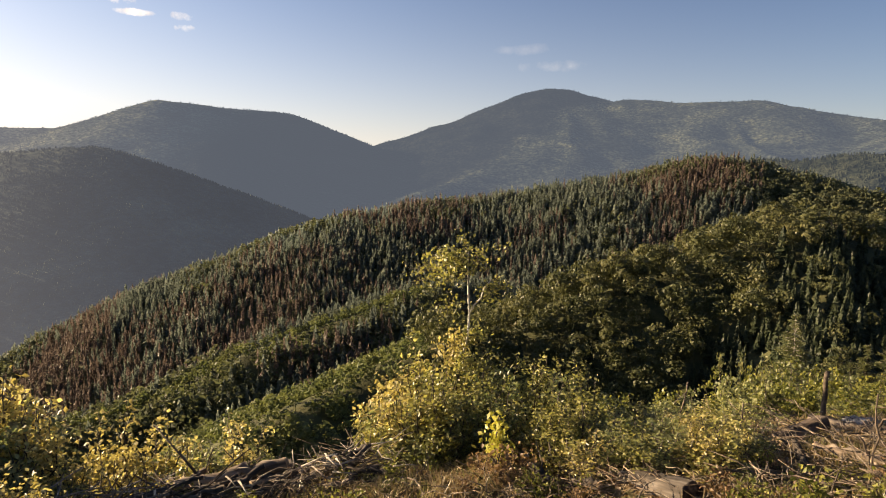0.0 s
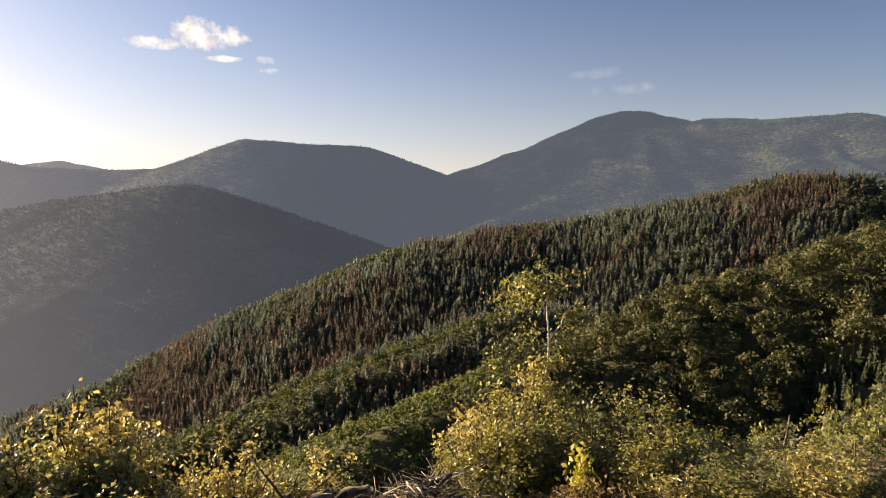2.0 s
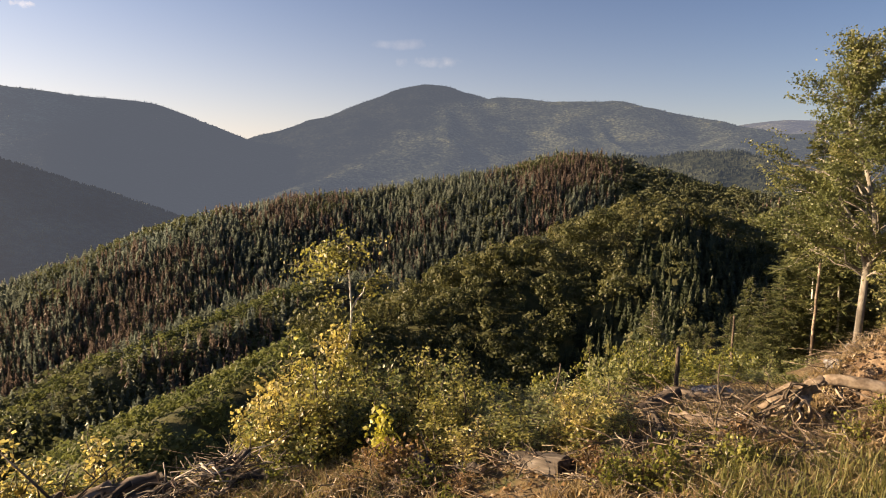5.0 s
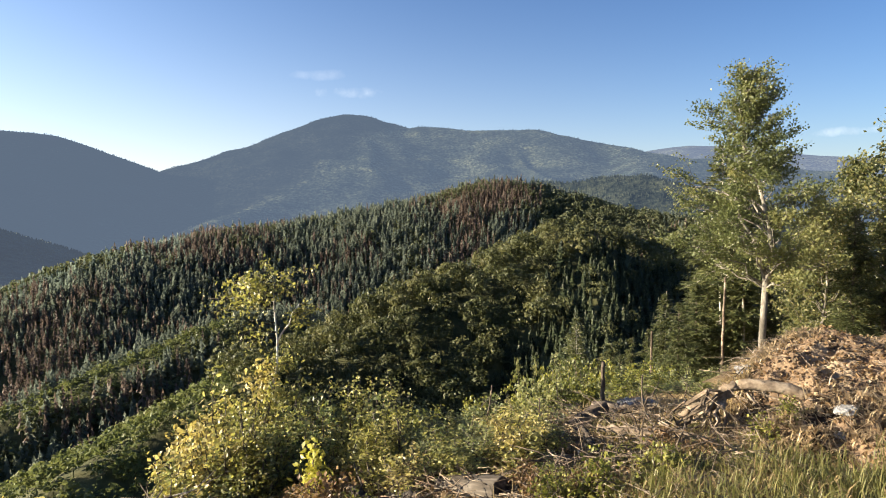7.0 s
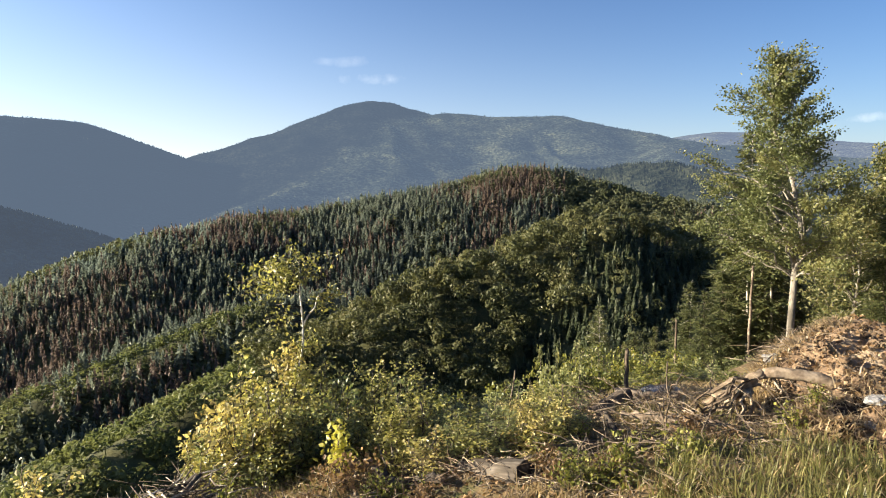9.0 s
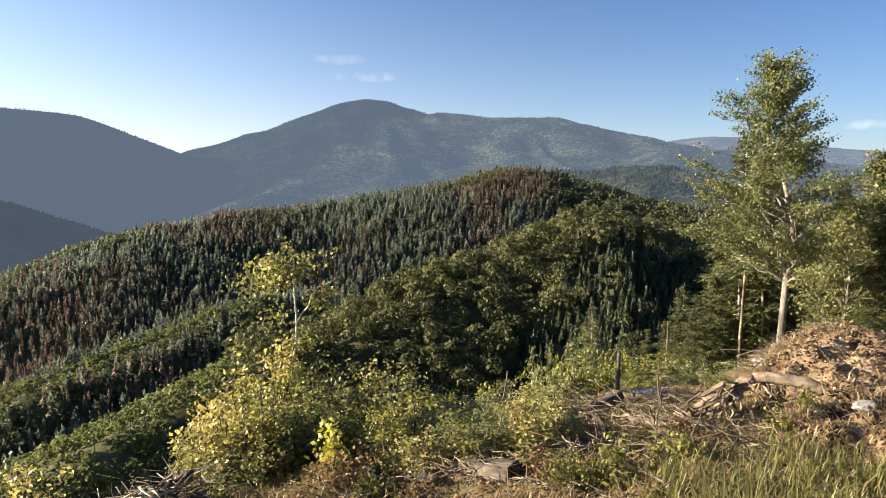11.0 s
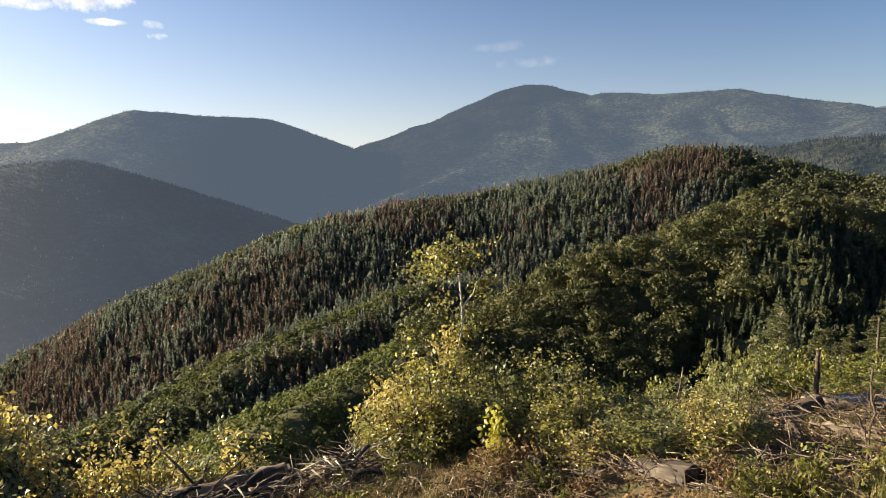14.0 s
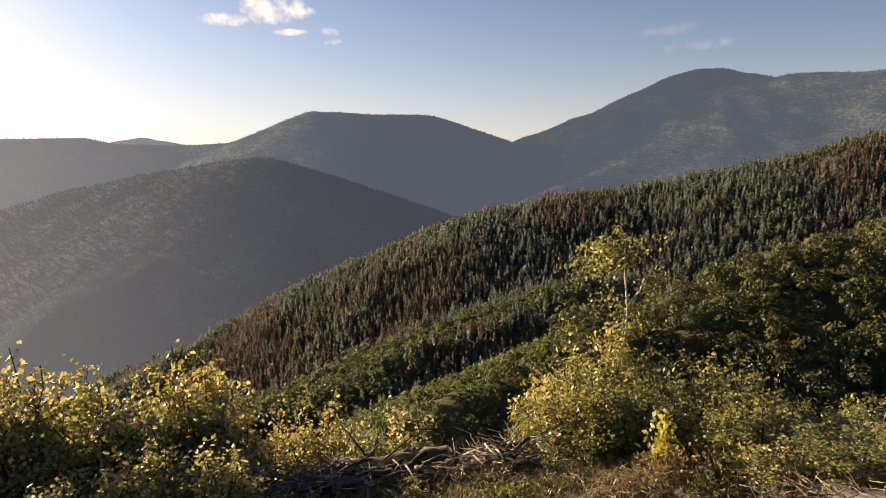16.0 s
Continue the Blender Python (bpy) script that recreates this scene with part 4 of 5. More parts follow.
def bank_beech():
    """The tall beech on the bank: a clear pale trunk forking low, a broad lower crown, a waist, and a ragged narrow top."""
    g = np.random.default_rng(5)
    axis = np.array([(0.0, 0, -0.6), (0.03, 0, 1.2), (0.08, 0, 2.9), (0.25, 0.1, 3.6), (0.15, 0.1, 4.6), (-0.15, 0, 5.8), (-0.6, 0, 7.0), (-0.6, 0, 8.0), (-0.45, 0, 8.8), (-0.3, 0, 9.3)])
    second = bent(axis[2], (-0.75, -0.3, 5.6), 0.1, g, 8, 0.03)
    lines = [(axis[:3], 0.115, 0.088), (axis[2:6], 0.095, 0.05), (axis[5:], 0.055, 0.01), (second, 0.07, 0.02)]
    # height, and how far the crown reaches to its two sides there
    shape = np.array([(2.9, 0.7, 1.6), (3.3, 1.8, 1.9), (3.8, 2.1, 1.8), (4.4, 2.0, 1.9), (5.0, 2.3, 2.1), (5.7, 2.5, 1.9), (6.2, 2.9, 1.3), (6.55, 1.3, 0.9), (6.9, 0.95, 0.6), (7.5, 1.45, 0.65), (8.1, 1.1, 0.8), (8.7, 0.6, 0.9), (9.2, 0.15, 0.3)])
    tufts = []
    for k in range(80):
        bz = 3.0 + 6.2 * ((k + g.uniform(0, 1)) / 80) ** 0.9
        left, right = (np.interp(bz, shape[:, 0], shape[:, n]) for n in (1, 2))
        a = k * 2.4 + g.uniform(-0.5, 0.5)
        reach = (left if math.cos(a) < 0 else right) * g.uniform(0.35, 1.08)
        end = np.array((math.cos(a) * reach - 0.45 * min(1.0, max(0.0, (bz - 6.4) / 1.4)), math.sin(a) * min(reach, 1.8), bz))
        root = max(2.7, bz - 0.35 - 0.45 * reach)
        start = np.array([np.interp(root, axis[:, 2], axis[:, n]) for n in range(3)])
        limb = bent(start, end, 0.08, g, 7, 0.05)
        lines.append((limb, 0.010 + 0.011 * reach, 0.005))
        spread = 0.17 + 0.06 * reach
        for q in range(5 + int(3 * reach)):
            c = limb[-1] + g.normal(0, 1, 3) * (spread, spread, 0.5 * spread) if q % 3 else limb[g.integers(3, 6)] + g.normal(0, 0.16, 3)
            lines.append((bent(limb[g.integers(4, 7)], c, 0.03, g, 3, 0.05), 0.007, 0.002))
            out = c - start
            tufts.append((c, out / np.linalg.norm(out)))
    pts = []
    for c, out in tufts:
        n = g.integers(46, 92)
        pts.append(c + out * g.normal(0, 0.17, (n, 1)) + g.normal(0, 1, (n, 3)) * (0.09, 0.09, 0.045))
    ob = thing("beech_tree", "tall airy beech with pale forked trunk on the bank", "tree", group="trees beside the clearing")
    part("trunk", mesh_of("trunk", *tubes(lines, 7), ["beech_bark"], True), ob, "pale grey trunk forking into limbs")
    part("crown", mesh_of("crown", *leaves(np.concatenate(pts), 0.075, g), ["leaf_beech"]), ob, "airy crown of olive green leaves")
    return ob


def log_thing(name, label, seed, a, b, r0, r1, mat="deadwood", sides=12, splits=0, category="log", group="felled wood on the clearing", end_mat="cut_wood"):
    """A fallen trunk between two places: ridged bark, broken stubs, pale end faces."""
    g = np.random.default_rng(seed)
    a, b = np.asarray(a, float), np.asarray(b, float)
    line = bent(a, b, 0.0, g, 14, 0.008 if r0 > 0.08 else 0.02)
    v, f = tubes([(line, r0, r1)], sides)
    body = len(line) * sides
    mid = np.repeat(line, sides, axis=0)
    wave = 1 + 0.10 * np.sin(np.tile(np.arange(sides), len(line)) * 2.4 + g.uniform(0, 6)) + g.normal(0, 0.04 if r0 > 0.08 else 0.10, body)
    v[:body] = mid + (v[:body] - mid) * wave[:, None]
    c = (a + b) / 2
    turn = Vector(b - a).to_track_quat("Z", "Y").to_matrix()
    back = np.array(turn)                                  # local z runs along the log
    ob = thing(name, label, category, Matrix.Translation(c) @ turn.to_4x4(), group)
    trunk = part("trunk", mesh_of("trunk", (v - c) @ back, f[:1], [mat], True), ob)
    for end, inner, rim in ((line[0], line[1], v[:sides]), (line[-1], line[-2], v[body - sides:body])):
        d = end - inner
        d /= np.linalg.norm(d)
        rings = [rim, end + (rim - end) * 0.97 + d * 0.006]
        rings += [end + (rim - end) * q + d * g.normal(0.010, 0.004, (sides, 1)) for q in (0.75, 0.45, 0.2)]        # a rough, slightly domed cut
        vv = (np.concatenate(rings + [(end + d * 0.012)[None]]) - c) @ back
        i = np.arange(sides)
        j = np.roll(i, -1)
        bands = np.concatenate([np.stack([k * sides + i, k * sides + j, (k + 1) * sides + j, (k + 1) * sides + i], -1) for k in range(4)])
        tips = np.stack([4 * sides + i, 4 * sides + j, np.full(sides, 5 * sides)], -1)
        part("end_face", mesh_of("end_face", vv, [bands, tips], [end_mat]), ob, "weathered end grain")
    for k in range(splits):
        p = line[g.integers(2, 12)]
        e = p + g.normal(0, 1, 3) * np.array((1, 1, 0.8)) * g.uniform(0.1, 0.3)
        vv, ff = tubes([(bent(p, e, 0, g, 4, 0.06), 0.014, 0.005)], 5)
        part("branch_stub", mesh_of("branch_stub", (vv - c) @ back, ff, [mat], True), trunk, "short broken branch stub")
    return ob


def branch_thing(seed, length):
    """A dead branch lying on the ground, forked and bleached."""
    g = np.random.default_rng(seed)
    main = bent((0, 0, 0), (length, g.normal(0, 0.1), g.uniform(0.0, 0.15)), 0.04, g, 8, 0.045)
    ob = thing("fallen_branch", "bleached dead branch lying in the dry grass", "branch", group="branches lying on the clearing")
    limb = part("limb", mesh_of("limb", *tubes([(main, 0.016, 0.005)], 5), ["twig"], True), ob)
    for k in range(4):
        p = main[g.integers(2, 7)]
        e = p + np.array((g.uniform(0.1, 0.5), g.normal(0, 0.25), g.normal(0.05, 0.10))) * length * 0.5
        part("twig", mesh_of("twig", *tubes([(bent(p, e, 0.02, g, 4, 0.07), 0.007, 0.002)], 4), ["twig"], True), limb)
    return ob


# ---- the saplings at the edge of the clearing ----
G = np.random.default_rng(11)
olive = [shrub("sapling", "yellow-green young birch with many small leaves", 100 + k, 1.7, 0.42, 5, 900, 0.064, "leaf") for k in range(3)]
golden = [shrub("sapling", "golden yellow autumn sapling beside the log pile", 120 + k, 1.35, 0.42, 6, 720, 0.062, "leaf_yellow") for k in range(3)]
green = [shrub("sapling", "dark green leafy sapling at the clearing edge", 140 + k, 1.5, 0.44, 5, 900, 0.064, "leaf_green") for k in range(3)]


def young_birch():
    """A thin young birch: leafy below, a bare white fork, and flat sprays of leaves round the top."""
    g = np.random.default_rng(160)
    stem = bent((0, 0, -0.2), (0.10, 0.05, 2.72), 0, g, 12, 0.008)
    fork = bent(stem[8], stem[8] + (0.26, 0.0, 0.42), 0, g, 5, 0.03)
    lines, twigs, pts, gold = [(stem, 0.026, 0.008), (fork, 0.014, 0.005)], [], [], []

    def spray(p, a, reach, rise, n):
        e = p + np.array((math.cos(a) * reach, math.sin(a) * reach, rise))
        tw = bent(p, e, 0.03, g, 4, 0.05)
        twigs.append((tw, 0.005, 0.002))
        at = g.uniform(0.2, 1.05, n)[:, None]
        (gold if e[0] < 0.0 and e[2] < 1.8 else pts).append(tw[0] + (tw[-1] - tw[0]) * at + g.normal(0, 1, (n, 3)) * (0.07, 0.07, 0.04))

    for k in range(26):                                   # the top, reaching further to one side
        q = g.uniform(9.6, 11)
        p = stem[int(q)] + (stem[min(int(q) + 1, 11)] - stem[int(q)]) * (q - int(q))
        a = g.uniform(2.2, 4.2) if k % 3 else g.uniform(0, 6.28)
        spray(p, a, g.uniform(0.3, 0.8) * (1.25 - (q - 9.6) * 0.5), g.uniform(-0.06, 0.14), 44)
    for k in range(9):
        spray(fork[g.integers(2, 5)], g.uniform(-1.2, 1.2), g.uniform(0.12, 0.38), g.uniform(-0.08, 0.08), 26)
    for k in range(8):                                    # a sparse column beside the bare fork
        p = stem[8] + (stem[9] - stem[8]) * g.random()
        spray(p, g.uniform(2.6, 3.8), g.uniform(0.25, 0.45), g.uniform(-0.15, 0.1), 14)
    for k in range(46):                                   # the leafy lower part
        q = g.uniform(1.5, 7.2)
        p = stem[int(q)] + (stem[int(q) + 1] - stem[int(q)]) * (q - int(q))
        spray(p, g.uniform(0, 6.28), g.uniform(0.15, 0.6) * (1.15 - q / 12), g.uniform(0.0, 0.2), 34)
    ob = thing("young_birch", "tall young birch with a bare white fork above", "sapling", group="saplings on the clearing")
    part("stem", mesh_of("stem", *tubes(lines, 5), ["birch_bark"], True), ob, "thin whitish forked stem")
    part("twig", mesh_of("twig", *tubes(twigs, 3), ["bark_dark"], True), ob, "thin dark side twigs")
    part("crown", mesh_of("crown", *leaves(np.concatenate(pts), 0.047, g), ["leaf"]), ob, "flat sprays of yellow-green leaves")
    part("crown", mesh_of("crown", *leaves(np.concatenate(gold), 0.058, g), ["leaf_yellow"]), ob, "golden leaves low on one side")
    return ob


tall = young_birch()
place(tall, -2.0, 7.0, 0)
thicket = [shrub("thicket_shrub", "yellow-green shrub in the thicket below the bank", 180 + k, 1.6, 0.5, 5, 1200, 0.078, ("leaf_thicket", "leaf_green", "leaf_olive", "leaf_thicket")[k], group="thicket shrubs") for k in range(4)]
lemon = shrub("yellow_sapling", "small bright lemon yellow sapling", 170, 0.62, 0.16, 2, 300, 0.06, "leaf_lemon")
place(lemon, -5.6, 5.5, 0)


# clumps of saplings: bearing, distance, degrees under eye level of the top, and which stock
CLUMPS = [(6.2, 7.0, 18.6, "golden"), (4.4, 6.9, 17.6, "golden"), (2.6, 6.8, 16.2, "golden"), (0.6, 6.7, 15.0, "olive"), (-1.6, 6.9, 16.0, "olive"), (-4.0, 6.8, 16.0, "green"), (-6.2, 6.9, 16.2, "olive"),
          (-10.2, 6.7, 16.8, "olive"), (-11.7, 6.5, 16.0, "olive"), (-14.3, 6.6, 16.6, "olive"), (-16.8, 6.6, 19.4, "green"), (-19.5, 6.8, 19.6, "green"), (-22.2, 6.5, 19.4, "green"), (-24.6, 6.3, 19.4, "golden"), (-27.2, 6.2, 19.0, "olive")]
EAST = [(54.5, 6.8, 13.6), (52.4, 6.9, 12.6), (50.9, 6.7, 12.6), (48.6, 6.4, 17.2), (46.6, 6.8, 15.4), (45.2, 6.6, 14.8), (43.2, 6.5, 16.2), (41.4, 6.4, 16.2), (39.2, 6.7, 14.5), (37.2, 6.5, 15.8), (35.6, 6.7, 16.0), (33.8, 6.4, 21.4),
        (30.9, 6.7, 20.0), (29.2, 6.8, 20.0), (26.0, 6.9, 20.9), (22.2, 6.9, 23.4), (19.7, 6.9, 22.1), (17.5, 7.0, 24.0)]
FULL = {}
PLACED = set()


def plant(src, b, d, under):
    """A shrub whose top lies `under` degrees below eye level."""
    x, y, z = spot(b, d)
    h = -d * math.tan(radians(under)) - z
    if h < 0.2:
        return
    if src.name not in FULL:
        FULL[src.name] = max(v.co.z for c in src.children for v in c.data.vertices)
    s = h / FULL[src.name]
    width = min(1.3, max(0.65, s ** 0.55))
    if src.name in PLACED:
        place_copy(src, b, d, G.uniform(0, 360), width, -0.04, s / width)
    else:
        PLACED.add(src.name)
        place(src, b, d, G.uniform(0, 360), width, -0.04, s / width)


STOCK = {"golden": golden, "olive": olive, "green": green}
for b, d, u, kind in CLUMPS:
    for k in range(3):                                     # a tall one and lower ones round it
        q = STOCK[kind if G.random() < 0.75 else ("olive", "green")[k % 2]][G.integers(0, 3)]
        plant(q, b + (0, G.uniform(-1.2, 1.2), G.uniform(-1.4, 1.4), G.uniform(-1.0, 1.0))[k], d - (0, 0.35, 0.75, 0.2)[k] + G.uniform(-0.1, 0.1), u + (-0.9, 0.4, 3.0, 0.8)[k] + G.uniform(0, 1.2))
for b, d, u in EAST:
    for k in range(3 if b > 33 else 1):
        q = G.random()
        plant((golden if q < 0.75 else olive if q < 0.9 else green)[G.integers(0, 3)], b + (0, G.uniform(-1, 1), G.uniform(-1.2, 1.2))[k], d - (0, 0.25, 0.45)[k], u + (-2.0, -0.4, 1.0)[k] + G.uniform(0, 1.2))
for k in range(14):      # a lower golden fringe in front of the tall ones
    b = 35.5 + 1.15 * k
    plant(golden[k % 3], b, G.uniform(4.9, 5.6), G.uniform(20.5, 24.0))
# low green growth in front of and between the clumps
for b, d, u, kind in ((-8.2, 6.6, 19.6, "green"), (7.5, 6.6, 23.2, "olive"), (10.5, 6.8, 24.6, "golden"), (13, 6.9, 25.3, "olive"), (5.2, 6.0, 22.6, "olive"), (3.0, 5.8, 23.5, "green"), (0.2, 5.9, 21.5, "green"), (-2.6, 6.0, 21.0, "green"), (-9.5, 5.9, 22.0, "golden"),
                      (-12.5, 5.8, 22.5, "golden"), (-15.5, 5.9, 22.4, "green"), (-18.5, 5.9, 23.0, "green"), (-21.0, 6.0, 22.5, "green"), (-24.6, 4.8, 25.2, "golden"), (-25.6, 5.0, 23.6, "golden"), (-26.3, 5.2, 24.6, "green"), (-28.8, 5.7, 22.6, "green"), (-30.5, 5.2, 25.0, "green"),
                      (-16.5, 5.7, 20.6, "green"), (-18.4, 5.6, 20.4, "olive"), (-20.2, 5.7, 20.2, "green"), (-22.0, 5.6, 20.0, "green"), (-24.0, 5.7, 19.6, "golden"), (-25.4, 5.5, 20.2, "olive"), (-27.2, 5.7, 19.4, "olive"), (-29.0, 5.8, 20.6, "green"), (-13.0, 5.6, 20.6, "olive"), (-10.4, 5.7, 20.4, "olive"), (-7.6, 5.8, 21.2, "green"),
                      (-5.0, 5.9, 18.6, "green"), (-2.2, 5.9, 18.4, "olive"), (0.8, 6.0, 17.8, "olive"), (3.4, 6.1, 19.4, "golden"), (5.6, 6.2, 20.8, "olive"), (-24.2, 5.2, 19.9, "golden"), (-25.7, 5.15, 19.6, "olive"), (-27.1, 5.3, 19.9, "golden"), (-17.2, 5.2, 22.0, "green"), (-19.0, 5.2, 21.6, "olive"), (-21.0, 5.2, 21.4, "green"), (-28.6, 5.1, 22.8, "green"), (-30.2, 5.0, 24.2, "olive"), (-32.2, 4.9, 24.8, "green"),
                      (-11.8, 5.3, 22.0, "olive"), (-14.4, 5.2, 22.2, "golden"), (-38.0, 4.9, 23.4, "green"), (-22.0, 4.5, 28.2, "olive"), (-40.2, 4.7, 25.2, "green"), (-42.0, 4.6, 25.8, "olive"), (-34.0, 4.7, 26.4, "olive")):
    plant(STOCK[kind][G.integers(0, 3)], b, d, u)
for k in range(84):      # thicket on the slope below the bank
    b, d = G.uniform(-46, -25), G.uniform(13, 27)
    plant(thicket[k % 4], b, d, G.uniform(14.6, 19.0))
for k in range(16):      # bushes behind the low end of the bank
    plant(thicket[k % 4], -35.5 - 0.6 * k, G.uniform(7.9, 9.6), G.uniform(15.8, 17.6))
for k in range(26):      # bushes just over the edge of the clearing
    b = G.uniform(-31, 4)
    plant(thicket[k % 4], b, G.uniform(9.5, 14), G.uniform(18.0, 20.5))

fern = shrub("bracken", "withered copper-brown bracken clump", 190, 0.34, 0.26, 7, 420, 0.05, "copper", "twig", "fern", 0.2, "bracken on the clearing")
place(fern, -6.5, 5.0)
for k in range(20):
    b = G.uniform(-46, 3) if k < 16 else G.uniform(20, 50)
    place_copy(fern, b, G.uniform(4.4, 5.7), G.uniform(0, 360), G.uniform(0.35, 0.75))
weed = shrub("weed", "low green leafy weed in the dry grass", 195, 0.4, 0.2, 5, 520, 0.04, "leaf_thicket", "twig", "weed", 0.05, "weeds on the clearing")
place(weed, -33.5, 4.3)
for k in range(34):
    b = G.uniform(-52, 45)
    place_copy(weed, b - 12 if -28 < b < -17 else b, G.uniform(4.2, 5.6), G.uniform(0, 360), G.uniform(0.4, 0.9))

# ---- trees beside the clearing ----
big = bank_beech()
place(big, -46.95, 20.0, -46.95)
beeches = [broad_tree("beech_tree", "leafy young beech at the forest edge", 60 + k, 7.5, [(0.2, 1.6), (0.5, 2.2), (0.8, 1.3), (1.0, 0.4)], 0.2, 0.10, 11000, 0.13, "leaf_olive") for k in range(2)]
place(beeches[0], -53.5, 27, 0)
place(beeches[1], -57.5, 24, 50)
for b, d, s in ((-50.3, 33, 1.0), (-60, 30, 1.2), (-62, 24, 1.0), (-51.5, 24, 0.75)):
    place_copy(beeches[G.integers(0, 2)], b, d, G.uniform(0, 360), s)
poles = conifer("spruce_tree", "tall spruce with a long bare pale trunk", 88, 11.0, 1.4, 0.52, whorls=16, bark="bark_pale", girth=0.0065)
place(poles, -43.7, 27, 10)
for b, d, s in ((-44.7, 28, 0.95), (-45.5, 26.5, 0.9), (-31.3, 33, 0.72), (-39.2, 30, 0.6)):
    place_copy(poles, b, d, G.uniform(0, 360), s)
firs = [conifer("spruce_tree", "slender spruce with pale bare lower trunk", 80 + k, 9.0, 1.5, 0.3 - 0.08 * k) for k in range(3)]
for k, (b, d) in enumerate(((-43.6, 30), (-31.2, 36), (-45.4, 34))):
    place(firs[k], b, d, 40 * k)
for b, d, s in ((-44.6, 32, 1.05), (-42.2, 34, 0.9), (-48.8, 36, 1.15), (-46.4, 40, 1.2), (-49.6, 42, 1.2), (-51.8, 38, 1.1), (-53.8, 42, 1.2), (-56.0, 36, 1.1), (-58.5, 42, 1.2), (-41.3, 40, 0.95),
                (-39.8, 38, 0.8), (-37.8, 42, 0.85), (-36.2, 38, 0.75), (-34.5, 44, 0.9), (-33.0, 40, 0.75), (-29.6, 40, 0.8), (-28.2, 44, 0.75), (-38.8, 30, 0.55), (-35.4, 30, 0.5), (-30.4, 29, 0.5),
                (-32.4, 31, 0.55), (-27, 38, 0.6), (-25, 42, 0.6), (-61, 38, 1.2), (-41.8, 26, 0.6), (-40.4, 24, 0.5), (-22.5, 44, 0.55), (-47.6, 28, 0.7), (-50.8, 29, 0.8), (-51.6, 25, 0.85), (-53.4, 23, 0.8), (-55.4, 26, 1.0), (-42.8, 28, 0.95), (-45.2, 27, 0.9)):
    place_copy(firs[G.integers(0, 3)], b, d, G.uniform(0, 360), s * (0.66 if b < -46 else 1.0))

# ---- felled wood, roots and stones ----
def on(b, d, lift):
    return spot(b, d, lift)


log_thing("log", "long weathered grey log in the brushwood pile", 1, on(31, 5.9, 0.10), on(14.5, 5.9, 0.24), 0.07, 0.095, "old_log", splits=5)
log_thing("log", "bleached split log on top of the pile", 2, on(25, 5.75, 0.27), on(15.0, 5.65, 0.33), 0.045, 0.06, splits=3)
log_thing("log", "long dark log lying beside the pile", 3, on(20.5, 5.45, 0.10), on(5.9, 5.5, 0.08), 0.06, 0.07, "old_log", splits=4)
log_thing("log", "thin cracked log half hidden in grass", 4, on(33, 5.3, 0.10), on(21, 5.45, 0.2), 0.045, 0.05, "old_log", splits=4)
log_thing("log", "thick rotten log under the brushwood pile", 10, on(27, 5.6, 0.08), on(17, 5.6, 0.12), 0.09, 0.10, "old_log", 14, 4)
log_thing("log", "split silver-grey log slanting over the pile", 11, on(29.5, 5.5, 0.05), on(22.5, 5.9, 0.36), 0.035, 0.03, splits=4)
log_thing("log", "broken dark log across the pile", 12, on(13.5, 5.35, 0.06), on(19.5, 5.8, 0.30), 0.05, 0.04, "old_log", splits=3)
# end face takes the dark log colour to stand for its shade
log_thing("log", "thick grey-brown log, its broken end darkened for shade", 5, on(-18.4, 5.1, -0.02), on(-24.4, 4.55, 0.03), 0.09, 0.125, "old_log", 18, 2, end_mat="old_log")
log_thing("log", "short cut block among dead branches", 6, on(-30.8, 6.2, 0.10), on(-34.0, 6.6, 0.16), 0.085, 0.075, "deadwood", 14, 2)
log_thing("log", "grey broken log leaning on the brushwood", 7, on(-33, 7.0, 0.15), on(-38.5, 6.7, 0.12), 0.045, 0.035, splits=4)
log_thing("log", "pale barkless log on the earth", 8, on(-41.5, 5.6, 0.05), on(-33.5, 5.9, 0.10), 0.04, 0.03, splits=4)
log_thing("log", "gnarled grey wood piece in the dry grass", 9, on(-11.8, 4.9, 0.04), on(-9.2, 5.2, 0.16), 0.05, 0.03, "old_log", splits=3)

log_thing("log", "short broken piece of rotten wood", 20, on(-29, 5.6, 0.05), on(-31.5, 5.2, 0.1), 0.05, 0.04000000000000001, "deadwood", 9, 1)
log_thing("log", "short broken piece of rotten wood", 21, on(-33.5, 5.4, 0.05), on(-32, 6.0, 0.1), 0.045, 0.036, "old_log", 9, 1)
log_thing("log", "short broken piece of rotten wood", 22, on(-36.5, 5.2, 0.05), on(-39.5, 5.6, 0.1), 0.04, 0.032, "deadwood", 9, 1)
log_thing("log", "short broken piece of rotten wood", 23, on(-13.5, 5.0, 0.05), on(-16, 4.7, 0.1), 0.04, 0.032, "old_log", 9, 1)
log_thing("log", "short broken piece of rotten wood", 24, on(-30.5, 7, 0.05), on(-29, 6.3, 0.1), 0.04, 0.032, "deadwood", 9, 1)
log_thing("log", "short broken piece of rotten wood", 25, on(27, 5.4, 0.05), on(24, 5.0, 0.1), 0.04, 0.032, "old_log", 9, 1)
log_thing("log", "short broken piece of rotten wood", 26, on(12.5, 5.2, 0.05), on(9, 5.0, 0.1), 0.035, 0.028000000000000004, "deadwood", 9, 1)
log_thing("log", "short broken piece of rotten wood", 27, on(34, 5.6, 0.05), on(37, 5.9, 0.1), 0.04, 0.032, "old_log", 9, 1)

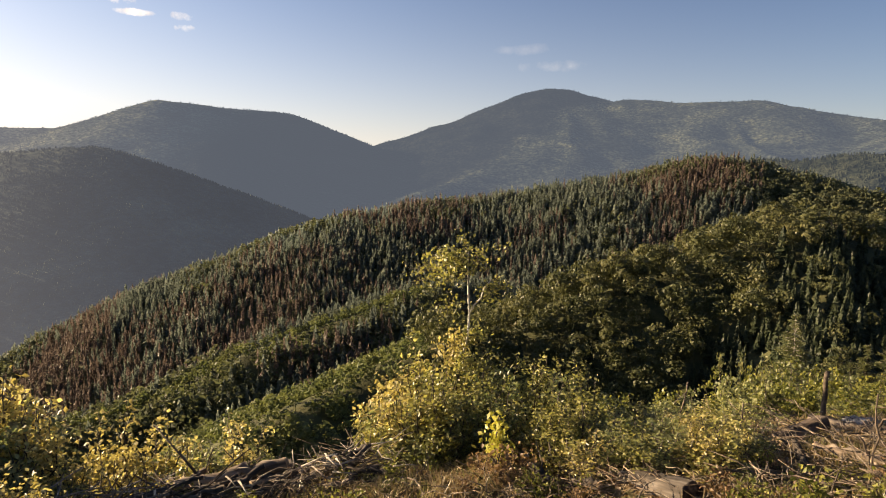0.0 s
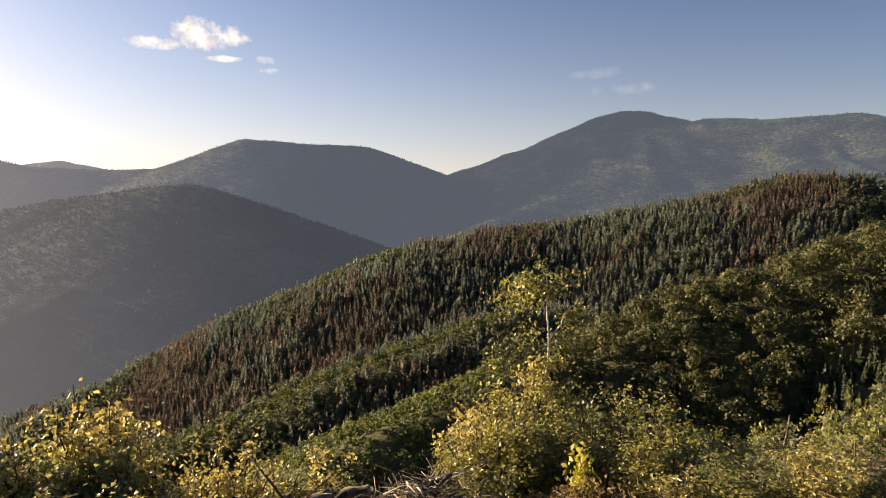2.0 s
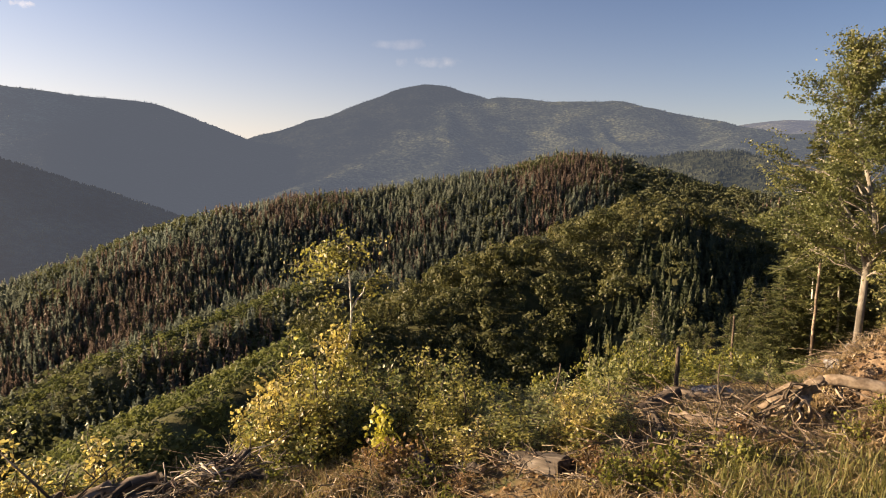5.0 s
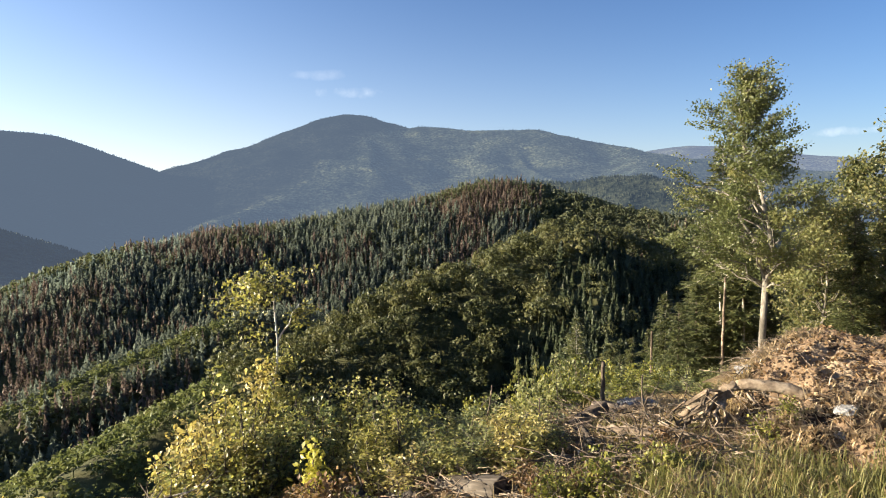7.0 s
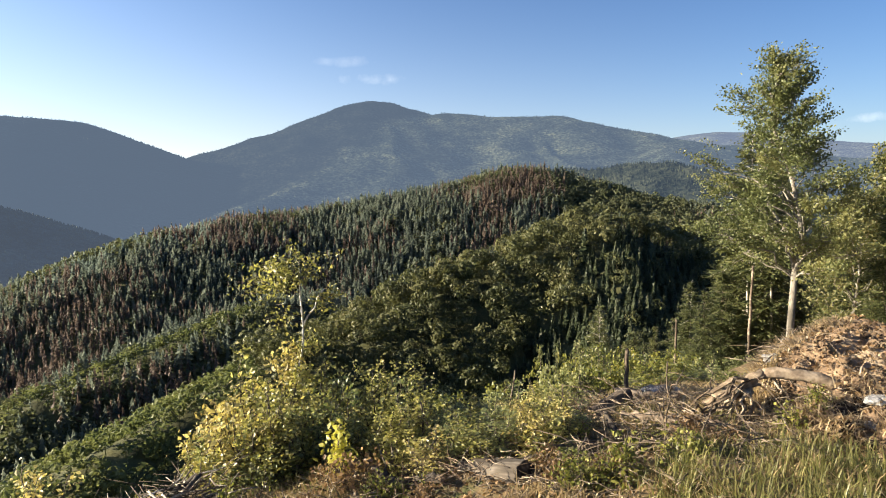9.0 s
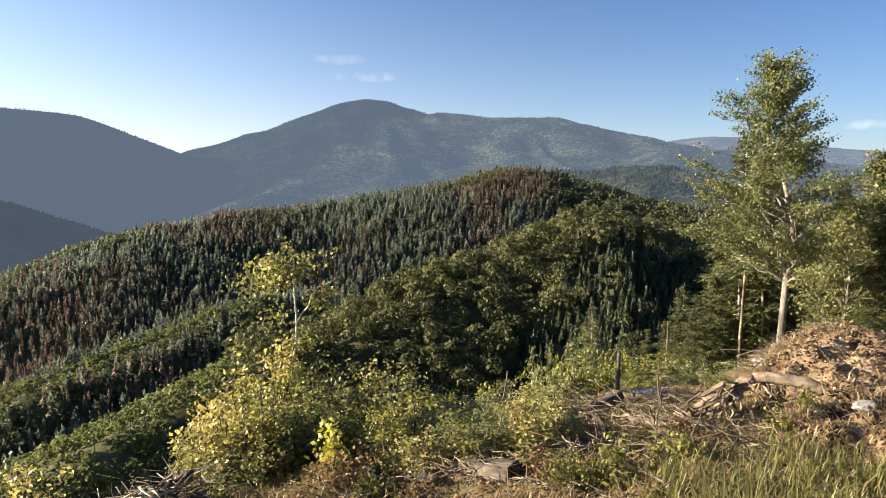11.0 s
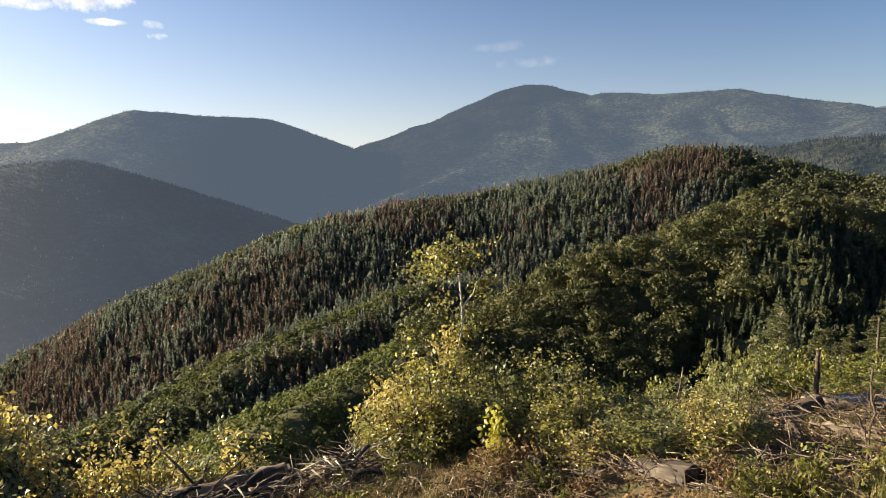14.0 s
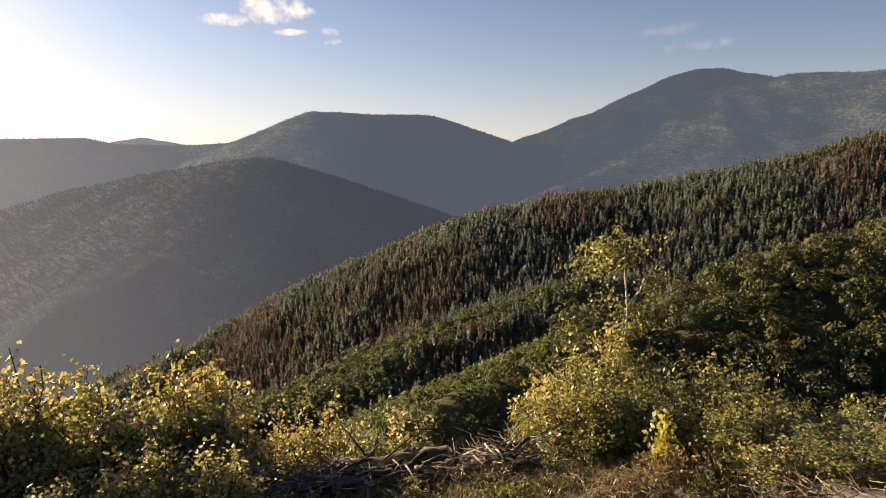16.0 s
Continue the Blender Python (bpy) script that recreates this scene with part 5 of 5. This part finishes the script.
for k in range(13):                                        # broken pieces heaped over the pile
    b, d = G.uniform(9, 30), G.uniform(5.25, 5.85)
    pale = k % 3 == 0
    log_thing("log", "bleached broken bough on the wood pile" if pale else "dark broken bough on the wood pile", 40 + k, on(b, d, G.uniform(0.08, 0.22)), on(b - G.uniform(2, 6), d + G.uniform(-0.3, 0.3), G.uniform(0.12, 0.38)),
              G.uniform(0.022, 0.045), G.uniform(0.015, 0.03), "deadwood" if pale else "old_log", 8, 2)


def root_thing():
    """A thick torn-out root that arches over the hollow in the bank, with a fan of thinner roots running down beside it."""
    g = np.random.default_rng(3)

    def hang(b, under, d):
        return np.array((-math.sin(radians(b)) * d, math.cos(radians(b)) * d, -d * math.tan(radians(under))))

    low, elbow, mid, end, tail = hang(-43.3, 18.4, 6.0), hang(-45.3, 16.5, 6.05), hang(-48.0, 16.3, 6.1), hang(-51.2, 17.0, 6.2), hang(-54.5, 17.1, 6.35)
    arch = np.concatenate([bent(elbow, mid, 0.015, g, 6, 0.012), bent(mid, end, 0.02, g, 6, 0.012)[1:]])
    lines = [(arch, 0.050, 0.062), (bent(end, tail, 0.0, g, 5, 0.02), 0.035, 0.018), (bent(elbow, low, 0.03, g, 6, 0.03), 0.048, 0.036), (bent(low, hang(-40.6, 19.6, 6.1), 0.03, g, 7, 0.03), 0.034, 0.022)]
    for k in range(16):                                    # thinner roots fan out towards the brushwood
        b = g.uniform(-44.6, -38.0)
        stop = np.array(spot(b, g.uniform(5.5, 6.3), 0.02))
        lines.append((bent(elbow + (low - elbow) * g.uniform(0.1, 1.0) + g.normal(0, 0.03, 3), stop, 0.06, g, 8, 0.05), g.uniform(0.010, 0.022), 0.004))
    for k in range(12):
        p = arch[g.integers(1, 10)]
        lines.append((bent(p, p + g.normal(0, 1, 3) * (0.14, 0.14, 0.05) - (0, 0, 0.14), 0, g, 5, 0.08), 0.007, 0.002))
    v, f = tubes(lines, 10)
    v = v + g.normal(0, 0.006, v.shape)
    ob = thing("tree_root", "thick bleached tree root arching over the earth bank", "root", Matrix.Translation(low))
    part("wood", mesh_of("wood", v - low, f, ["root_wood"], True), ob)
    return ob


root_thing()


def lump_mesh(seed, mat, flat=0.7, cuts=2):
    g = np.random.default_rng(seed)
    bm = bmesh.new()
    bmesh.ops.create_icosphere(bm, subdivisions=cuts, radius=1.0)
    offs = Vector(g.uniform(-9, 9, 3))
    for v in bm.verts:
        k = 1 + 0.55 * noise.noise(v.co * 1.1 + offs) + 0.25 * noise.noise(v.co * 3.1 + offs)
        v.co *= k
        v.co.z *= flat
    me = bpy.data.meshes.new("lump")
    bm.to_mesh(me)
    bm.free()
    me.materials.append(MAT[mat])
    return me


for k, (b, d, s) in enumerate(((-36.6, 7.2, 0.15), (-38.2, 7.3, 0.09), (-35.2, 7.0, 0.08), (-47.0, 8.7, 0.09), (-7.2, 4.9, 0.06), (-53.4, 5.75, 0.07), (-53.2, 5.55, 0.045), (-46.1, 7.0, 0.09))):
    st = tagged(new("stone", lump_mesh(40 + k, "stone", 0.6, 3)), "pale grey boulder lying between dead branches", "stone", "stones on the clearing")
    st.matrix_world = Matrix.Translation(spot(b, d, s * 0.3)) @ pose(0, 0, 0, 0, 0, 70 * k) @ Matrix.Diagonal((s * 1.3, s, s, 1))


def snag(name, label, b, d, h, r, lean, seed, category="dead stem"):
    g = np.random.default_rng(seed)
    lines = [(bent((0, 0, -0.1), (lean[0], lean[1], h), 0, g, 9, 0.012 if h < 1 else 0.002), r, r * 0.7)]
    for k in range(3):
        z = g.uniform(0.3, 0.9) * h
        p = np.array((lean[0] * z / h, lean[1] * z / h, z))
        lines.append((bent(p, p + g.normal(0, 0.12, 3) + (0, 0, 0.06), 0, g, 4, 0.05), r * 0.35, 0.003))
    ob = thing(name, label, category, Matrix.Translation(spot(b, d)), "dead stems standing on the clearing")
    v, f = tubes(lines, 8)
    part("wood", mesh_of("wood", v, f, ["twig"], True), ob)
    return ob


snag("dead_stem", "broken grey stem standing upright in brushwood", -33.8, 7.2, 0.62, 0.03, (0.03, 0.02), 1)
snag("dead_stem", "thin dry sapling stem without leaves", -27.8, 6.0, 0.55, 0.009, (0.02, 0.0), 2)
snag("dead_stem", "thin dry sapling stem without leaves", -14.5, 5.7, 0.6, 0.012, (-0.05, 0.0), 3)
snag("dead_stem", "tall thin dry stalk beside the bank", -37.5, 5.0, 0.75, 0.008, (0.0, 0.0), 4)
snag("dead_stem", "thin dry sapling stem without leaves", -22.5, 6.2, 0.7, 0.01, (0.1, 0.0), 5)
snag("dead_stem", "dark arching twig above the log pile", 24.4, 6.2, 0.62, 0.009, (0.28, 0.1), 6)
snag("dead_stem", "short pale stump of a young tree", 7.8, 7.6, 0.5, 0.025, (0.0, 0.0), 7)
snag("dead_stem", "bare trunk of a dead young tree", -38.0, 26, 4.2, 0.06, (0.1, 0.1), 8)
snag("dead_stem", "tall bare trunk without branches", -43.9, 24, 4.6, 0.06, (0.2, 0.1), 9)

branches = [branch_thing(200 + k, 0.9 + 0.15 * k) for k in range(5)]
rows = [(b, d) for b, d in zip(G.uniform(6, 36, 20), G.uniform(5.0, 6.1, 20))] + [(b, d) for b, d in zip(G.uniform(-43, -27, 24), G.uniform(5.0, 7.4, 24))] + [(b, d) for b, d in zip(G.uniform(-26, 4, 12), G.uniform(4.4, 5.4, 12))]
for k, (b, d) in enumerate(rows):
    m = Matrix.Translation(spot(b, d, G.uniform(0.03, 0.18))) @ pose(0, 0, 0, G.uniform(0, 360), G.uniform(-22, 12), G.uniform(0, 360))
    if k < 5:
        branches[k].matrix_world = m
    else:
        c = copy_thing(branches[k % 5], m)
        s = G.uniform(0.28, 0.55)
        c.scale = (s, s, s)


# ---- litter, grass and loose earth ----
def litter(name, label, n, b0, b1, d0, d1, mat, length, thick, seed, category="litter", lift=0.12):
    g = np.random.default_rng(seed)
    b, d = np.radians(g.uniform(b0, b1, n)), g.uniform(d0, d1, n)
    x, y = -np.sin(b) * d, np.cos(b) * d
    z = land(x, y) + g.uniform(0.0, lift, n)
    lines = []
    for k in range(n):
        a, ln = g.uniform(0, 6.28), g.uniform(0.4, 1.0) * length
        dz = g.normal(0, 0.25) * ln
        p = np.array((x[k], y[k], z[k]))
        e = p + np.array((math.cos(a) * ln, math.sin(a) * ln, dz))
        q = (p + e) / 2 + g.normal(0, 0.05 * ln, 3)
        lines.append((np.array([p, q, e]), thick * g.uniform(0.5, 1.2), thick * 0.4))
    v, f = tubes(lines, 3)
    return tagged(new(name, mesh_of(name, v, f, [mat], True)), label, category, kind="stuff")


litter("twig_litter", "dry grey twigs strewn over the clearing", 2600, -46, 56, 3.4, 7.2, "twig", 0.3, 0.006, 5)
litter("rootlets", "brown rootlets and straw sticking out of the bank", 700, -64, -43, 5.5, 8, "twig", 0.22, 0.004, 8, lift=0.06)
litter("brushwood", "tangled dead twigs heaped over the log pile", 450, 5, 36, 5.0, 6.2, "twig", 0.5, 0.007, 6, lift=0.25)
litter("brushwood", "pale bent dead stems standing in the dry grass", 280, -31, -3, 4.6, 5.25, "dry_stem", 0.38, 0.005, 11, lift=0.16)
litter("brushwood", "bleached sticks strewn over the log pile", 260, 4, 37, 5.1, 5.9, "bleached", 0.42, 0.011, 12, lift=0.32)
litter("brushwood", "tangled dead twigs and roots beside the bank", 450, -48, -26, 4.6, 7.2, "twig", 0.45, 0.007, 7, lift=0.22)


def grass(name, label, n, b0, b1, d0, d1, tall, mat, seed, patch=0.0, lean=0.5, wide=0.006):
    """Curved blades in loose tufts."""
    g = np.random.default_rng(seed)
    tuft = max(1, n // 14)
    tb, td = np.radians(g.uniform(b0, b1, tuft)), np.sqrt(g.uniform(d0 * d0, d1 * d1, tuft))
    tx, ty = -np.sin(tb) * td, np.cos(tb) * td
    off_bank = (tx < 0.95 * ty) | (np.hypot(tx, ty) < 5.25) | (name in ("hanging_grass", "shoulder_grass"))
    ok = (fbm(tx, ty, 1.4, 3, seed) > patch) & off_bank
    tx, ty = tx[ok], ty[ok]
    i = g.integers(0, len(tx), n)
    x, y = tx[i] + g.normal(0, 0.06, n), ty[i] + g.normal(0, 0.06, n)
    z = land(x, y) - 0.01
    a = g.uniform(0, 2 * math.pi, n)
    h = tall * g.uniform(0.45, 1.15, n)
    k = lean * g.uniform(0.3, 1.3, n)
    d = np.stack([np.cos(a), np.sin(a), np.zeros(n)], -1)
    s = np.stack([-np.sin(a), np.cos(a), np.zeros(n)], -1) * wide
    p0 = np.stack([x, y, z], -1)
    p1 = p0 + d * (k * h * 0.3)[:, None] + np.array((0, 0, 1)) * (h * 0.55)[:, None]
    p2 = p0 + d * (k * h * 0.95)[:, None] + np.array((0, 0, 1)) * (h * (1 - 0.35 * k))[:, None]
    v = np.stack([p0 - s, p0 + s, p1 + s * 0.8, p1 - s * 0.8, p2], 1).reshape(-1, 3)
    o = np.arange(n)[:, None] * 5
    return tagged(new(name, mesh_of(name, v, [o + np.array([[0, 1, 2, 3]]), o + np.array([[3, 2, 4]])], [mat])), label, "grass", kind="stuff")


grass("dry_grass", "straw-coloured dry grass over the clearing", 27000, -60, 60, 3.0, 7.8, 0.2, "dry_grass", 15, -0.1, 1.1, 0.005)
grass("green_grass", "green grass tufts between the straw", 12000, -60, 60, 3.0, 6.8, 0.2, "green_grass", 16, -0.02, 0.7, 0.004)
grass("bank_grass", "tall green and yellow grass below the earth bank", 2000, -60, -36, 3.4, 4.8, 0.26, "green_grass", 17, -0.3, 0.6, 0.004)
grass("shoulder_grass", "withered grass on the low end of the bank", 3500, -46, -37, 6.0, 9.0, 0.2, "dry_grass", 19, -0.5, 0.9, 0.005)
grass("hanging_grass", "withered grass and rootlets on the earth bank", 9000, -64, -40, 5.2, 8.2, 0.15, "bank_straw", 18, 0.0, 1.6, 0.006)


def clods():
    g = np.random.default_rng(9)
    base = [lump_mesh(300 + k, "earth", 0.75, 1) for k in range(4)]
    vs, fs, o = [], [], 0
    for k in range(2200):
        b, d = radians(g.uniform(-62, -43)), g.uniform(5.3, 7.8)
        x, y = -math.sin(b) * d, math.cos(b) * d
        s = g.uniform(0.006, 0.026) * (1 if g.random() < 0.93 else 1.8)
        me = base[k % 4]
        v = np.array([q.co for q in me.vertices])
        a = g.uniform(0, 6.28)
        v = np.stack([v[:, 0] * math.cos(a) - v[:, 1] * math.sin(a), v[:, 0] * math.sin(a) + v[:, 1] * math.cos(a), v[:, 2]], -1)
        vs.append(v * s + (x, y, land_at(x, y) + s * 0.3))
        fs.append(np.array([p.vertices[:] for p in me.polygons]) + o)
        o += len(v)
    for me in base:
        bpy.data.meshes.remove(me)
    return tagged(new("clods", mesh_of("clods", np.concatenate(vs), np.concatenate(fs), ["earth"])), "loose clods of brown earth on the bank", "soil", kind="stuff")


clods()


def leaf_litter(name, label, n, b0, b1, d0, d1, mat, size, seed):
    """Fallen dead leaves, flat or curled, lying on the ground."""
    g = np.random.default_rng(seed)
    b, d = np.radians(g.uniform(b0, b1, n)), np.sqrt(g.uniform(d0 * d0, d1 * d1, n))
    x, y = -np.sin(b) * d, np.cos(b) * d
    v, f = leaves(np.stack([x, y, land(x, y) + g.uniform(0.005, 0.04, n)], -1), size, g, 0.0)
    return tagged(new(name, mesh_of(name, v, f, [mat])), label, "leaves", kind="stuff")


leaf_litter("dead_leaves", "brown dead leaves and straw on the earth bank", 3500, -64, -42, 5.0, 8.5, "copper", 0.04, 31)
leaf_litter("dead_leaves", "pale dead leaves and chips on the earth bank", 1600, -64, -42, 5.0, 8.5, "bank_straw", 0.04, 32)
leaf_litter("dead_leaves", "brown dead leaves scattered over the clearing", 9000, -58, 58, 3.4, 7, "copper", 0.045, 33)
